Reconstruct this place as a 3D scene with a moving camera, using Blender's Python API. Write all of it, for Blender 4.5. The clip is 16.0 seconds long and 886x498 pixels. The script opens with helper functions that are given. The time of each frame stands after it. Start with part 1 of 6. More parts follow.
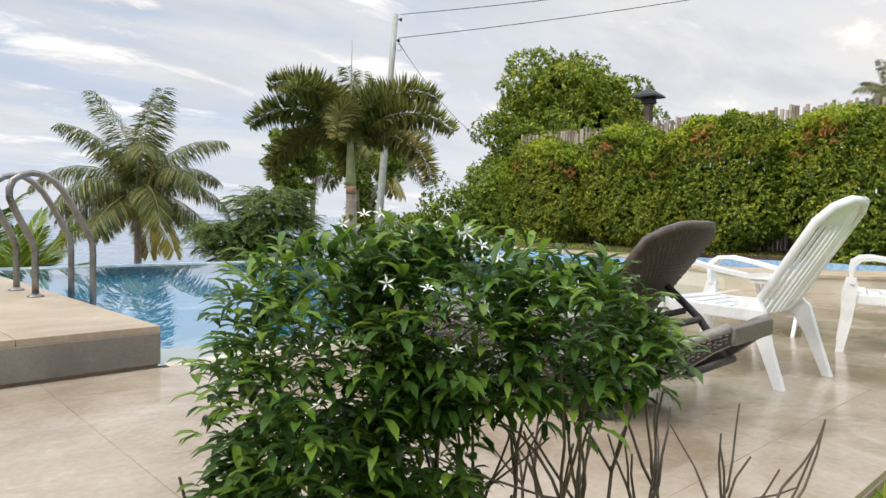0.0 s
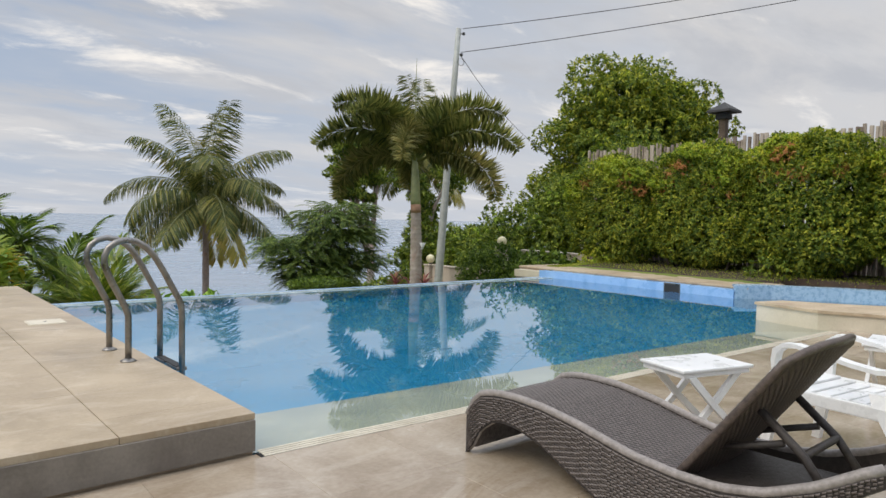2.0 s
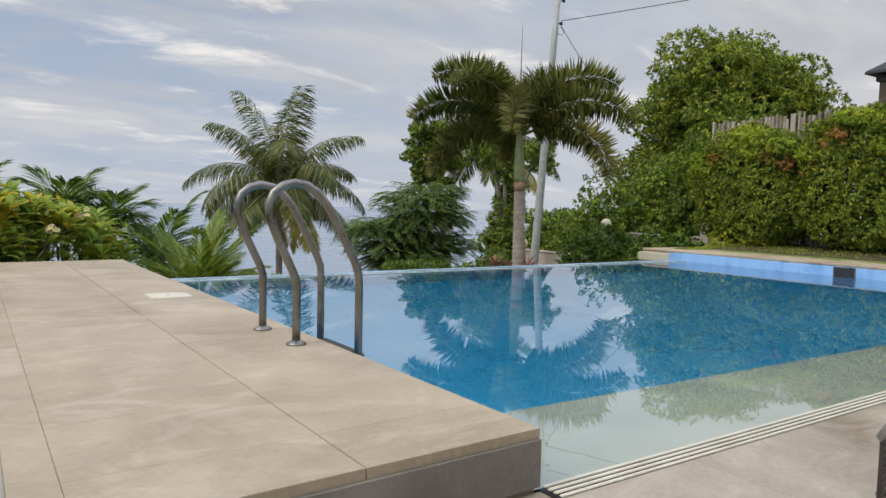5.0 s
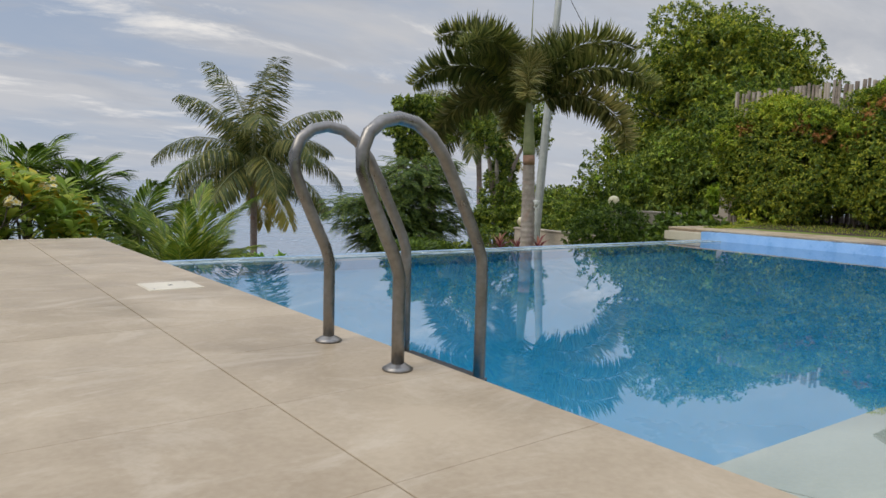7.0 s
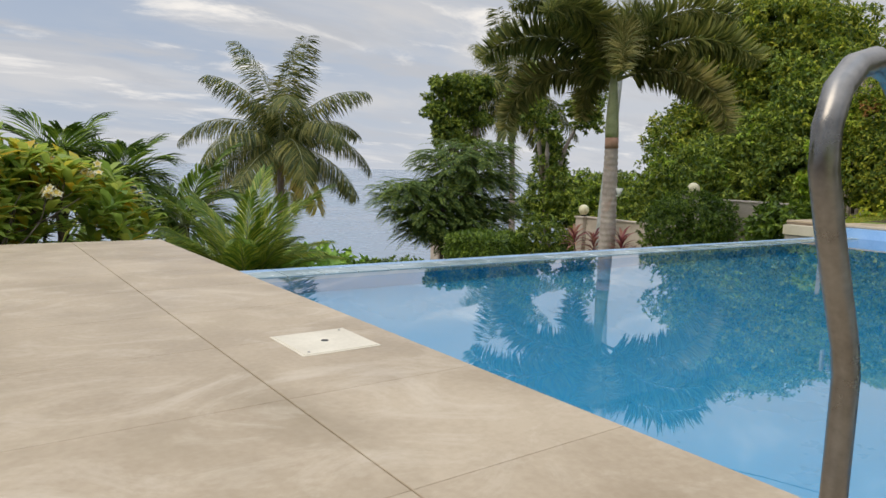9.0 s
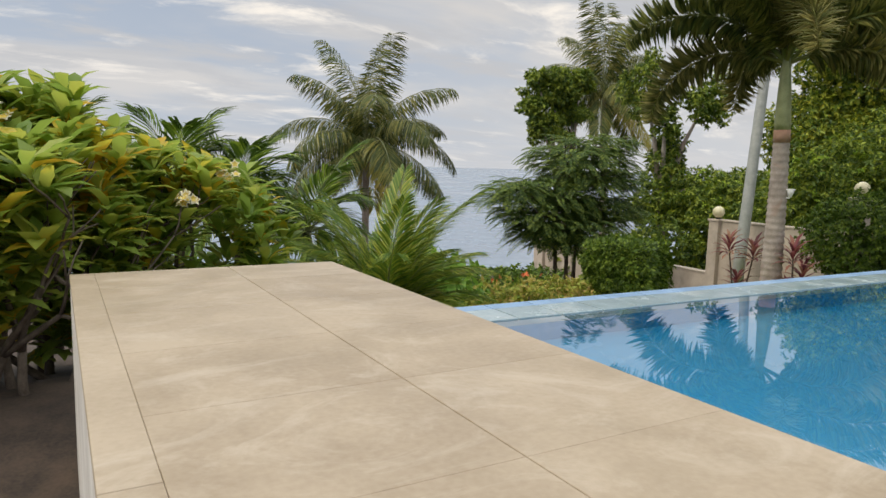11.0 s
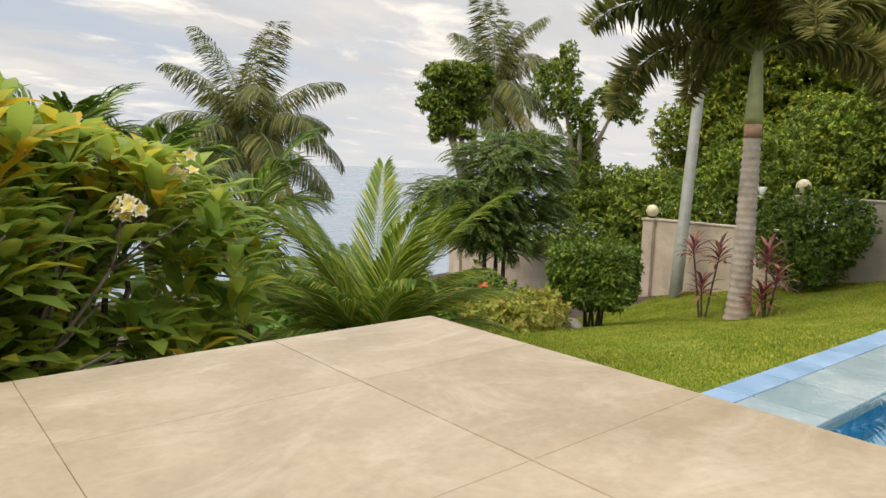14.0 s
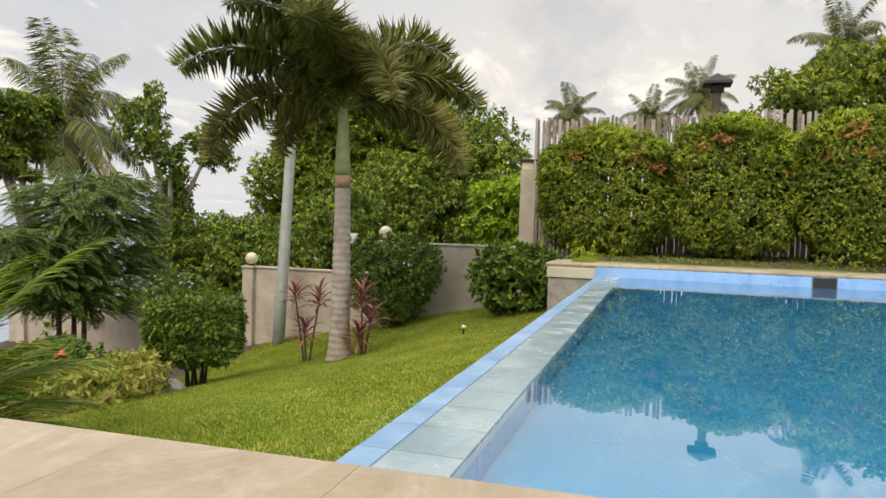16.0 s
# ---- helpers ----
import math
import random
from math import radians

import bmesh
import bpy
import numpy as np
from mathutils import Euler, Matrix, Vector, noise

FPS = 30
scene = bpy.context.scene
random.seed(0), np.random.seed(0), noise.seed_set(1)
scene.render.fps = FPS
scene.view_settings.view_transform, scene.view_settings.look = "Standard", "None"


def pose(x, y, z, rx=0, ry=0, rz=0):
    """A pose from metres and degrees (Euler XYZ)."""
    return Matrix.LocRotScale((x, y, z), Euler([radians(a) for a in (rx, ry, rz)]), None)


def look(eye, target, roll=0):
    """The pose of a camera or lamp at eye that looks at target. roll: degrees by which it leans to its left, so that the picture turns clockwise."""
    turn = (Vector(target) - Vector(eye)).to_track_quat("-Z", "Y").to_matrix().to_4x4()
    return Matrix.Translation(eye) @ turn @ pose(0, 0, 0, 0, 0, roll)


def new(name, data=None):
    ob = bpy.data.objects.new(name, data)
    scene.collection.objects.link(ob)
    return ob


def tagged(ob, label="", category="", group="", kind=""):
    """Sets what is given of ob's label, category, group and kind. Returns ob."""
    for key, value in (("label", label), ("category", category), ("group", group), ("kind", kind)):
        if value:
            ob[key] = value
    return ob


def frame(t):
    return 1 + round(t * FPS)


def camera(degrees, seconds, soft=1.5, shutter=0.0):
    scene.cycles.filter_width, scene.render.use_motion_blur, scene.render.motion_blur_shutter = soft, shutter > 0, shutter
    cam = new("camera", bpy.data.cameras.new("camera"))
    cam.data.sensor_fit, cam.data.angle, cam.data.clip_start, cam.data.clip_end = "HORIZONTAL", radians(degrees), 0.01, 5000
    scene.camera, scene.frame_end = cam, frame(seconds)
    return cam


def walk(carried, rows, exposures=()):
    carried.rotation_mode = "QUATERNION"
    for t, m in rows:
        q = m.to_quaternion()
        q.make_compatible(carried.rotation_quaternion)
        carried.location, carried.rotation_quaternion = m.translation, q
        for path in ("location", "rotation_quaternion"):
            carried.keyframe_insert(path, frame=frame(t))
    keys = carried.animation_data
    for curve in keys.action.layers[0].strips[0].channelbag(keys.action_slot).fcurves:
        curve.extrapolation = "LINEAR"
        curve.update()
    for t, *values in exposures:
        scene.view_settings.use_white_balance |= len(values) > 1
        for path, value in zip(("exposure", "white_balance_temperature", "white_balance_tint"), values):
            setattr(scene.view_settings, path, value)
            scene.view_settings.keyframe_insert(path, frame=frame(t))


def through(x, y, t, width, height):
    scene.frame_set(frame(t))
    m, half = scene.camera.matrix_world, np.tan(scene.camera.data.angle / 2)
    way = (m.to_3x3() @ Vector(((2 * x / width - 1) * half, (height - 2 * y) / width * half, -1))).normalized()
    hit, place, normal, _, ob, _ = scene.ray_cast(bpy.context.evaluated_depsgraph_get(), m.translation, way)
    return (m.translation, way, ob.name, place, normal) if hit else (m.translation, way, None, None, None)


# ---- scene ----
cam = camera(66.7, 16.0)
PATH = [
    (0, (-1.348, -3.605, 0.82), (0.023, -2.151, 0.723), 1.5),
    (0.5, (-1.409, -3.621, 0.987), (-0.051, -2.156, 0.898), 1.6),
    (1, (-1.395, -3.575, 1.109), (-0.05, -2.098, 1.016), 1.4),
    (1.5, (-1.377, -3.506, 1.188), (-0.07, -1.995, 1.093), 1.3),
    (2, (-1.412, -3.338, 1.249), (-0.169, -1.774, 1.154), 1.2),
    (2.5, (-1.443, -3.122, 1.245), (-0.235, -1.531, 1.15), 1.4),
    (3, (-1.437, -2.887, 1.249), (-0.239, -1.288, 1.15), 1.4),
    (3.5, (-1.503, -2.638, 1.242), (-0.344, -1.012, 1.138), 1.4),
    (4, (-1.504, -2.349, 1.148), (-0.372, -0.704, 1.038), 1.5),
    (4.5, (-1.49, -2.063, 1.073), (-0.382, -0.402, 0.958), 1.3),
    (4.7, (-1.514, -1.907, 1.018), (-0.416, -0.24, 0.897), 1.3),
    (6.8, (-1.447, -0.404, 0.807), (-0.31, 1.232, 0.629), 1.7),
    (7, (-1.422, -0.232, 0.826), (-0.257, 1.383, 0.637), 1.7),
    (7.5, (-1.429, 0.208, 0.816), (-0.231, 1.796, 0.604), 1.7),
    (8, (-1.393, 0.688, 0.811), (-0.19, 2.27, 0.586), 1.9),
    (8.5, (-1.404, 1.189, 0.816), (-0.23, 2.791, 0.587), 2.1),
    (9, (-1.449, 1.65, 0.845), (-0.329, 3.289, 0.605), 1.9),
    (9.5, (-1.508, 2.132, 0.882), (-0.436, 3.803, 0.635), 1.6),
    (10, (-1.594, 2.6, 0.886), (-0.586, 4.311, 0.643), 1.7),
    (10.2, (-1.614, 2.79, 0.875), (-0.624, 4.511, 0.631), 1.7),
    (12.3, (-1.746, 4.404, 0.781), (-0.843, 6.169, 0.521), 1.4),
    (12.5, (-1.77, 4.537, 0.78), (-0.856, 6.297, 0.521), 1.3),
    (13, (-1.787, 4.958, 0.762), (-0.774, 6.664, 0.502), 1.6),
    (13.5, (-1.846, 5.367, 0.751), (-0.721, 7.001, 0.498), 1.6),
    (14, (-1.812, 5.649, 0.745), (-0.569, 7.196, 0.498), 1.7),
    (14.5, (-1.736, 5.82, 0.766), (-0.373, 7.266, 0.539), 1.7),
    (15, (-1.739, 5.873, 0.789), (-0.198, 7.135, 0.61), 1.7),
    (15.5, (-1.736, 5.89, 0.761), (0.04, 6.803, 0.654), 1.6),
    (16, (-1.644, 5.892, 0.744), (0.259, 6.504, 0.672), 1.7),
]
# the film's own exposure and white balance along the walk: seconds, stops, kelvin, tint
EXPOSURES = [(0.0, 0.38, 6950, 10), (1.0, 0.11, 7050, 10), (2.0, 0.0, 6900, 10), (3.5, -0.05, 6780, 10), (5.5, -0.12, 6700, 10), (7.0, -0.22, 6680, 10), (8.5, -0.07, 6800, 10), (10.0, -0.01, 7080, 10), (12.5, 0.14, 7450, 10), (14.5, 0.32, 7650, 10), (16.0, 0.30, 7450, 10)]
walk(cam, [(t, look(eye, target, roll)) for t, eye, target, roll in PATH], EXPOSURES)

# ---- world and light ----
world = bpy.data.worlds.new("sky")
scene.world = world
world.use_nodes = True
wn, wl = world.node_tree.nodes, world.node_tree.links
wn.clear()
SUN_ELEV, SUN_ROT = 48.0, 285.0


def build_sky():
    out = wn.new("ShaderNodeOutputWorld")
    bg = wn.new("ShaderNodeBackground")
    sky = wn.new("ShaderNodeTexSky")
    sky.sky_type, sky.sun_disc = "NISHITA", False
    sky.sun_elevation, sky.sun_rotation = radians(SUN_ELEV), radians(SUN_ROT)
    dim = wn.new("ShaderNodeVectorMath")
    dim.operation = "SCALE"
    dim.inputs["Scale"].default_value = 0.09
    wl.new(sky.outputs[0], dim.inputs[0])
    tc = wn.new("ShaderNodeTexCoord")
    # clouds lie in flat sheets: the direction is projected on a high ceiling
    sep = wn.new("ShaderNodeSeparateXYZ")
    wl.new(tc.outputs["Generated"], sep.inputs[0])
    lift = wn.new("ShaderNodeMath")
    lift.operation = "ADD"
    lift.inputs[1].default_value = 0.16
    up = wn.new("ShaderNodeMath")
    up.operation = "ABSOLUTE"
    wl.new(sep.outputs["Z"], up.inputs[0])
    wl.new(up.outputs[0], lift.inputs[0])
    comb = wn.new("ShaderNodeCombineXYZ")
    for i, axis in enumerate("XY"):
        div = wn.new("ShaderNodeMath")
        div.operation = "DIVIDE"
        wl.new(sep.outputs[axis], div.inputs[0])
        wl.new(lift.outputs[0], div.inputs[1])
        wl.new(div.outputs[0], comb.inputs[i])

    def cloud(scale, detail, rough, lo, hi, offset):
        mp = wn.new("ShaderNodeMapping")
        mp.inputs["Location"].default_value = (offset, offset * 0.7, 0)
        mp.inputs["Rotation"].default_value = (0, 0, radians(-38))
        mp.inputs["Scale"].default_value = (0.55, 1.0, 1)
        wl.new(comb.outputs[0], mp.inputs[0])
        nz = wn.new("ShaderNodeTexNoise")
        nz.inputs["Scale"].default_value, nz.inputs["Detail"].default_value = scale, detail
        nz.inputs["Roughness"].default_value, nz.inputs["Distortion"].default_value = rough, 0.35
        wl.new(mp.outputs[0], nz.inputs["Vector"])
        mr = wn.new("ShaderNodeMapRange")
        mr.interpolation_type = "SMOOTHSTEP"
        mr.inputs[1].default_value, mr.inputs[2].default_value = lo, hi
        wl.new(nz.outputs[0], mr.inputs[0])
        return mr.outputs[0]

    def mix(fac, a, b):
        m = wn.new("ShaderNodeMix")
        m.data_type = "RGBA"
        for socket, value in ((m.inputs[0], fac), (m.inputs[6], a), (m.inputs[7], b)):
            if isinstance(value, (float, int)):
                socket.default_value = value
            elif isinstance(value, tuple):
                socket.default_value = value
            else:
                wl.new(value, socket)
        return m.outputs[2]

    veil = mix(0.86, dim.outputs[0], (0.365, 0.465, 0.645, 1))
    # the cloud is thinner and whiter over the land
    land = wn.new("ShaderNodeMapRange")
    land.inputs[1].default_value, land.inputs[2].default_value = 0.30, 0.95
    land.inputs[3].default_value, land.inputs[4].default_value = 0.0, 0.62
    wl.new(sep.outputs["X"], land.inputs[0])
    veil = mix(land.outputs[0], veil, (0.76, 0.75, 0.745, 1))
    grey = mix(cloud(1.3, 5, 0.55, 0.38, 0.68, 3.1), veil, (0.65, 0.655, 0.68, 1))
    dark = mix(cloud(2.3, 7, 0.6, 0.45, 0.70, 9.7), grey, (0.49, 0.52, 0.585, 1))
    white = mix(cloud(2.9, 8, 0.62, 0.52, 0.74, 17.3), dark, (1.0, 0.975, 0.95, 1))
    # a warm band low over the land, a bright cool one over the sea
    low = wn.new("ShaderNodeMapRange")
    low.inputs[1].default_value, low.inputs[2].default_value = 0.0, 0.30
    low.inputs[3].default_value, low.inputs[4].default_value = 0.55, 0.0
    wl.new(sep.outputs["Z"], low.inputs[0])
    hazy = mix(low.outputs[0], white, (0.59, 0.65, 0.76, 1))
    # an overcast dome is brightest overhead
    dome = wn.new("ShaderNodeMapRange")
    dome.inputs[1].default_value, dome.inputs[2].default_value = 0.38, 0.90
    dome.inputs[3].default_value, dome.inputs[4].default_value = 1.0, 2.75
    wl.new(sep.outputs["Z"], dome.inputs[0])
    wl.new(hazy, bg.inputs[0])
    wl.new(dome.outputs[0], bg.inputs[1])
    wl.new(bg.outputs[0], out.inputs[0])


build_sky()
sun = new("sun", bpy.data.lights.new("sun", "SUN"))
sun.data.energy, sun.data.angle, sun.data.color = 1.5, radians(35), (1.0, 0.92, 0.80)
sun.matrix_world = look((0, 0, 30), (0.66, -0.10, 29.26))
scene.view_settings.exposure = 0.0


# ---- materials ----
def shader(name):
    m = bpy.data.materials.new(name)
    m.use_nodes = True
    n, l = m.node_tree.nodes, m.node_tree.links
    return m, n, l, n["Principled BSDF"]


def ramp(n, stops):
    r = n.new("ShaderNodeValToRGB")
    e = r.color_ramp.elements
    while len(e) < len(stops):
        e.new(0.5)
    for i, (p, c) in enumerate(stops):
        e[i].position, e[i].color = p, (*c, 1)
    return r


def surface(name, dark, light, rough=0.7, metal=0.0, scale=3.0, fine=60.0, bump=0.2, piece=0.0, stain=None, stain_scale=0.8, rough_var=0.15, stain_lo=0.5, wear=None, wear_scale=2.0):
    """A solid surface: two noises for tone, a fine one for relief, stains where given."""
    m, n, l, p = shader(name)
    tc = n.new("ShaderNodeNewGeometry")
    big = n.new("ShaderNodeTexNoise")
    big.inputs["Scale"].default_value, big.inputs["Detail"].default_value, big.inputs["Roughness"].default_value = scale, 6, 0.62
    small = n.new("ShaderNodeTexNoise")
    small.inputs["Scale"].default_value, small.inputs["Detail"].default_value = fine, 4
    for x in (big, small):
        l.new(tc.outputs["Position"], x.inputs["Vector"])
    add = n.new("ShaderNodeMath")
    add.operation = "MULTIPLY_ADD"
    add.inputs[1].default_value, add.inputs[2].default_value = 0.35, -0.17
    l.new(small.outputs[0], add.inputs[0])
    tot = n.new("ShaderNodeMath")
    l.new(add.outputs[0], tot.inputs[0])
    l.new(big.outputs[0], tot.inputs[1])
    value = tot.outputs[0]
    if piece:
        info = n.new("ShaderNodeObjectInfo")
        sh = n.new("ShaderNodeMath")
        sh.operation = "MULTIPLY_ADD"
        sh.inputs[1].default_value, sh.inputs[2].default_value = piece, -piece / 2
        l.new(info.outputs["Random"], sh.inputs[0])
        t2 = n.new("ShaderNodeMath")
        l.new(sh.outputs[0], t2.inputs[0])
        l.new(value, t2.inputs[1])
        value = t2.outputs[0]
    r = ramp(n, [(0.3, dark), (0.7, light)])
    l.new(value, r.inputs[0])
    colour = r.outputs[0]
    if stain:
        st = n.new("ShaderNodeTexNoise")
        st.inputs["Scale"].default_value, st.inputs["Detail"].default_value, st.inputs["Distortion"].default_value = stain_scale, 8, 0.8
        st.inputs["Roughness"].default_value = 0.65
        l.new(tc.outputs["Position"], st.inputs["Vector"])
        mr = n.new("ShaderNodeMapRange")
        mr.inputs[1].default_value, mr.inputs[2].default_value, mr.inputs[4].default_value = stain_lo, stain_lo + 0.2, 0.75
        l.new(st.outputs[0], mr.inputs[0])
        mx = n.new("ShaderNodeMix")
        mx.data_type = "RGBA"
        mx.inputs[7].default_value = (*stain, 1)
        l.new(mr.outputs[0], mx.inputs[0])
        l.new(colour, mx.inputs[6])
        colour = mx.outputs[2]
    if wear:
        mp = n.new("ShaderNodeMapping")
        mp.inputs["Rotation"].default_value, mp.inputs["Scale"].default_value = (0, 0, 0.6), (1.0, 1.5, 1.0)
        l.new(tc.outputs["Position"], mp.inputs[0])
        wz = n.new("ShaderNodeTexNoise")
        wz.inputs["Scale"].default_value, wz.inputs["Detail"].default_value, wz.inputs["Distortion"].default_value = wear_scale, 9, 2.2
        wz.inputs["Roughness"].default_value = 0.7
        l.new(mp.outputs[0], wz.inputs["Vector"])
        wr = n.new("ShaderNodeMapRange")
        wr.inputs[1].default_value, wr.inputs[2].default_value, wr.inputs[4].default_value = 0.50, 0.74, 0.55
        l.new(wz.outputs[0], wr.inputs[0])
        wm = n.new("ShaderNodeMix")
        wm.data_type = "RGBA"
        wm.inputs[7].default_value = (*wear, 1)
        l.new(wr.outputs[0], wm.inputs[0])
        l.new(colour, wm.inputs[6])
        colour = wm.outputs[2]
    l.new(colour, p.inputs["Base Color"])
    rr = n.new("ShaderNodeMapRange")
    rr.inputs[1].default_value, rr.inputs[2].default_value = 0.3, 0.7
    rr.inputs[3].default_value, rr.inputs[4].default_value = max(0.03, rough - rough_var), min(1, rough + rough_var)
    l.new(big.outputs[0], rr.inputs[0])
    l.new(rr.outputs[0], p.inputs["Roughness"])
    p.inputs["Metallic"].default_value = metal
    if bump:
        b = n.new("ShaderNodeBump")
        b.inputs["Strength"].default_value, b.inputs["Distance"].default_value = bump, 0.01
        l.new(tot.outputs[0], b.inputs["Height"])
        l.new(b.outputs[0], p.inputs["Normal"])
    return m


def leaf(name, stops, rough=0.5, through=0.36):
    """Foliage: each leaf takes its own tone; some light passes through."""
    m, n, l, p = shader(name)
    geo = n.new("ShaderNodeNewGeometry")
    nz = n.new("ShaderNodeTexNoise")
    nz.inputs["Scale"].default_value, nz.inputs["Detail"].default_value = 1.6, 3
    l.new(geo.outputs["Position"], nz.inputs["Vector"])
    a = n.new("ShaderNodeMath")
    a.operation = "MULTIPLY_ADD"
    a.inputs[1].default_value, a.inputs[2].default_value = 0.9, -0.45
    l.new(nz.outputs[0], a.inputs[0])
    t = n.new("ShaderNodeMath")
    l.new(geo.outputs["Random Per Island"], t.inputs[0])
    l.new(a.outputs[0], t.inputs[1])
    r = ramp(n, stops)
    l.new(t.outputs[0], r.inputs[0])
    l.new(r.outputs[0], p.inputs["Base Color"])
    p.inputs["Roughness"].default_value = rough
    p.inputs["Specular IOR Level"].default_value = 0.35
    tr = n.new("ShaderNodeBsdfTranslucent")
    l.new(r.outputs[0], tr.inputs[0])
    mx = n.new("ShaderNodeMixShader")
    mx.inputs[0].default_value = through
    l.new(p.outputs[0], mx.inputs[1])
    l.new(tr.outputs[0], mx.inputs[2])
    l.new(mx.outputs[0], n["Material Output"].inputs[0])
    return m


def water_material(name, tint, wave, scale):
    m, n, l, p = shader(name)
    n.remove(p)
    geo = n.new("ShaderNodeNewGeometry")
    nz = n.new("ShaderNodeTexNoise")
    nz.inputs["Scale"].default_value, nz.inputs["Detail"].default_value = scale, 3
    l.new(geo.outputs["Position"], nz.inputs["Vector"])
    b = n.new("ShaderNodeBump")
    b.inputs["Strength"].default_value, b.inputs["Distance"].default_value = wave, 0.02
    l.new(nz.outputs[0], b.inputs["Height"])
    gl = n.new("ShaderNodeBsdfGlossy")
    gl.inputs["Roughness"].default_value = 0.006
    l.new(b.outputs[0], gl.inputs["Normal"])
    tr = n.new("ShaderNodeBsdfTransparent")
    tr.inputs[0].default_value = (*tint, 1)
    lw = n.new("ShaderNodeLayerWeight")
    lw.inputs["Blend"].default_value = 0.5
    l.new(b.outputs[0], lw.inputs["Normal"])
    pw = n.new("ShaderNodeMath")
    pw.operation = "POWER"
    pw.inputs[1].default_value = 2.3
    l.new(lw.outputs["Facing"], pw.inputs[0])
    fr = n.new("ShaderNodeMath")
    fr.operation = "MULTIPLY_ADD"
    fr.inputs[1].default_value, fr.inputs[2].default_value = 0.93, 0.03
    l.new(pw.outputs[0], fr.inputs[0])
    mx = n.new("ShaderNodeMixShader")
    l.new(fr.outputs[0], mx.inputs[0])
    l.new(tr.outputs[0], mx.inputs[1])
    l.new(gl.outputs[0], mx.inputs[2])
    l.new(mx.outputs[0], n["Material Output"].inputs[0])
    return m


DECK = surface("washed_concrete", (0.330, 0.252, 0.162), (0.462, 0.375, 0.265), 0.48, scale=2.2, fine=45, bump=0.12, piece=0.10, stain=(0.285, 0.222, 0.140), stain_scale=0.9, stain_lo=0.53, wear=(0.62, 0.54, 0.425), wear_scale=1.7)
TERRACE = surface("wet_stone_tile", (0.29, 0.225, 0.158), (0.44, 0.37, 0.285), 0.15, scale=1.5, fine=40, bump=0.06, piece=0.12, stain=(0.205, 0.145, 0.09), stain_scale=0.9, rough_var=0.14, wear=(0.56, 0.50, 0.41), wear_scale=1.2)
JOINT = surface("joint_mortar", (0.28, 0.215, 0.15), (0.40, 0.325, 0.235), 0.9, scale=8)
RISER = surface("grey_riser", (0.15, 0.13, 0.108), (0.25, 0.22, 0.185), 0.6, scale=4, piece=0.1, stain=(0.12, 0.1, 0.085), stain_scale=2)
WHITEWALL = surface("weathered_white_render", (0.52, 0.49, 0.45), (0.74, 0.72, 0.68), 0.85, scale=3, bump=0.3, stain=(0.33, 0.30, 0.26), stain_scale=1.4, stain_lo=0.56)
GARDENWALL = surface("stained_garden_wall", (0.42, 0.35, 0.28), (0.62, 0.54, 0.45), 0.9, scale=1.6, bump=0.35, stain=(0.27, 0.225, 0.175), stain_scale=1.1, stain_lo=0.54)
POOLTILE = surface("blue_pool_tile", (0.005, 0.31, 0.55), (0.010, 0.34, 0.59), 0.3, scale=1.0, fine=30, bump=0.0)
POOLWALL = surface("pale_blue_wall_tile", (0.22, 0.42, 0.72), (0.34, 0.55, 0.83), 0.3, scale=3, fine=40, bump=0.05, piece=0.12)
MOSAIC = surface("blue_mosaic", (0.16, 0.30, 0.48), (0.36, 0.52, 0.66), 0.3, scale=16, fine=60, bump=0.05, piece=0.5)
SHELF = surface("beige_shelf_tile", (0.50, 0.45, 0.34), (0.66, 0.60, 0.48), 0.5, scale=1.5, piece=0.1)
INFTILE = surface("grey_blue_coping_tile", (0.23, 0.32, 0.35), (0.35, 0.44, 0.46), 0.20, scale=3, piece=0.18, stain=(0.42, 0.46, 0.45), stain_scale=3)
INFEDGE = surface("blue_edge_tile", (0.17, 0.30, 0.46), (0.28, 0.43, 0.60), 0.4, scale=4, piece=0.2)
GROUT = surface("pale_grout", (0.50, 0.52, 0.50), (0.64, 0.66, 0.63), 0.9)
STONECAP = surface("sandstone_coping", (0.38, 0.29, 0.19), (0.56, 0.46, 0.33), 0.7, scale=3, bump=0.25, piece=0.2, stain=(0.26, 0.18, 0.11), stain_scale=2)
STEEL = surface("dulled_steel", (0.18, 0.172, 0.162), (0.32, 0.305, 0.285), 0.36, metal=1.0, scale=9, bump=0.04)
LIDPLASTIC = surface("cream_plastic", (0.58, 0.52, 0.40), (0.74, 0.68, 0.55), 0.5, scale=5, bump=0.03)
BLACK = surface("black_rubber_and_shade", (0.012, 0.012, 0.012), (0.03, 0.03, 0.03), 0.6)
WHITEPLASTIC = surface("white_plastic", (0.70, 0.71, 0.71), (0.82, 0.83, 0.83), 0.35, scale=6, bump=0.02)
WICKER = surface("brown_wicker", (0.075, 0.062, 0.056), (0.20, 0.172, 0.158), 0.42, scale=40, fine=180, bump=0.3)
WICKERDARK = surface("dark_wicker", (0.018, 0.015, 0.014), (0.06, 0.05, 0.045), 0.55, scale=40, fine=180, bump=0.3)
WICKERBROWN = surface("dark_brown_wicker", (0.045, 0.033, 0.028), (0.13, 0.10, 0.085), 0.42, scale=40, fine=180, bump=0.3)
WICKERRIM = surface("wicker_rim", (0.20, 0.18, 0.165), (0.32, 0.29, 0.27), 0.5, scale=30, bump=0.1)
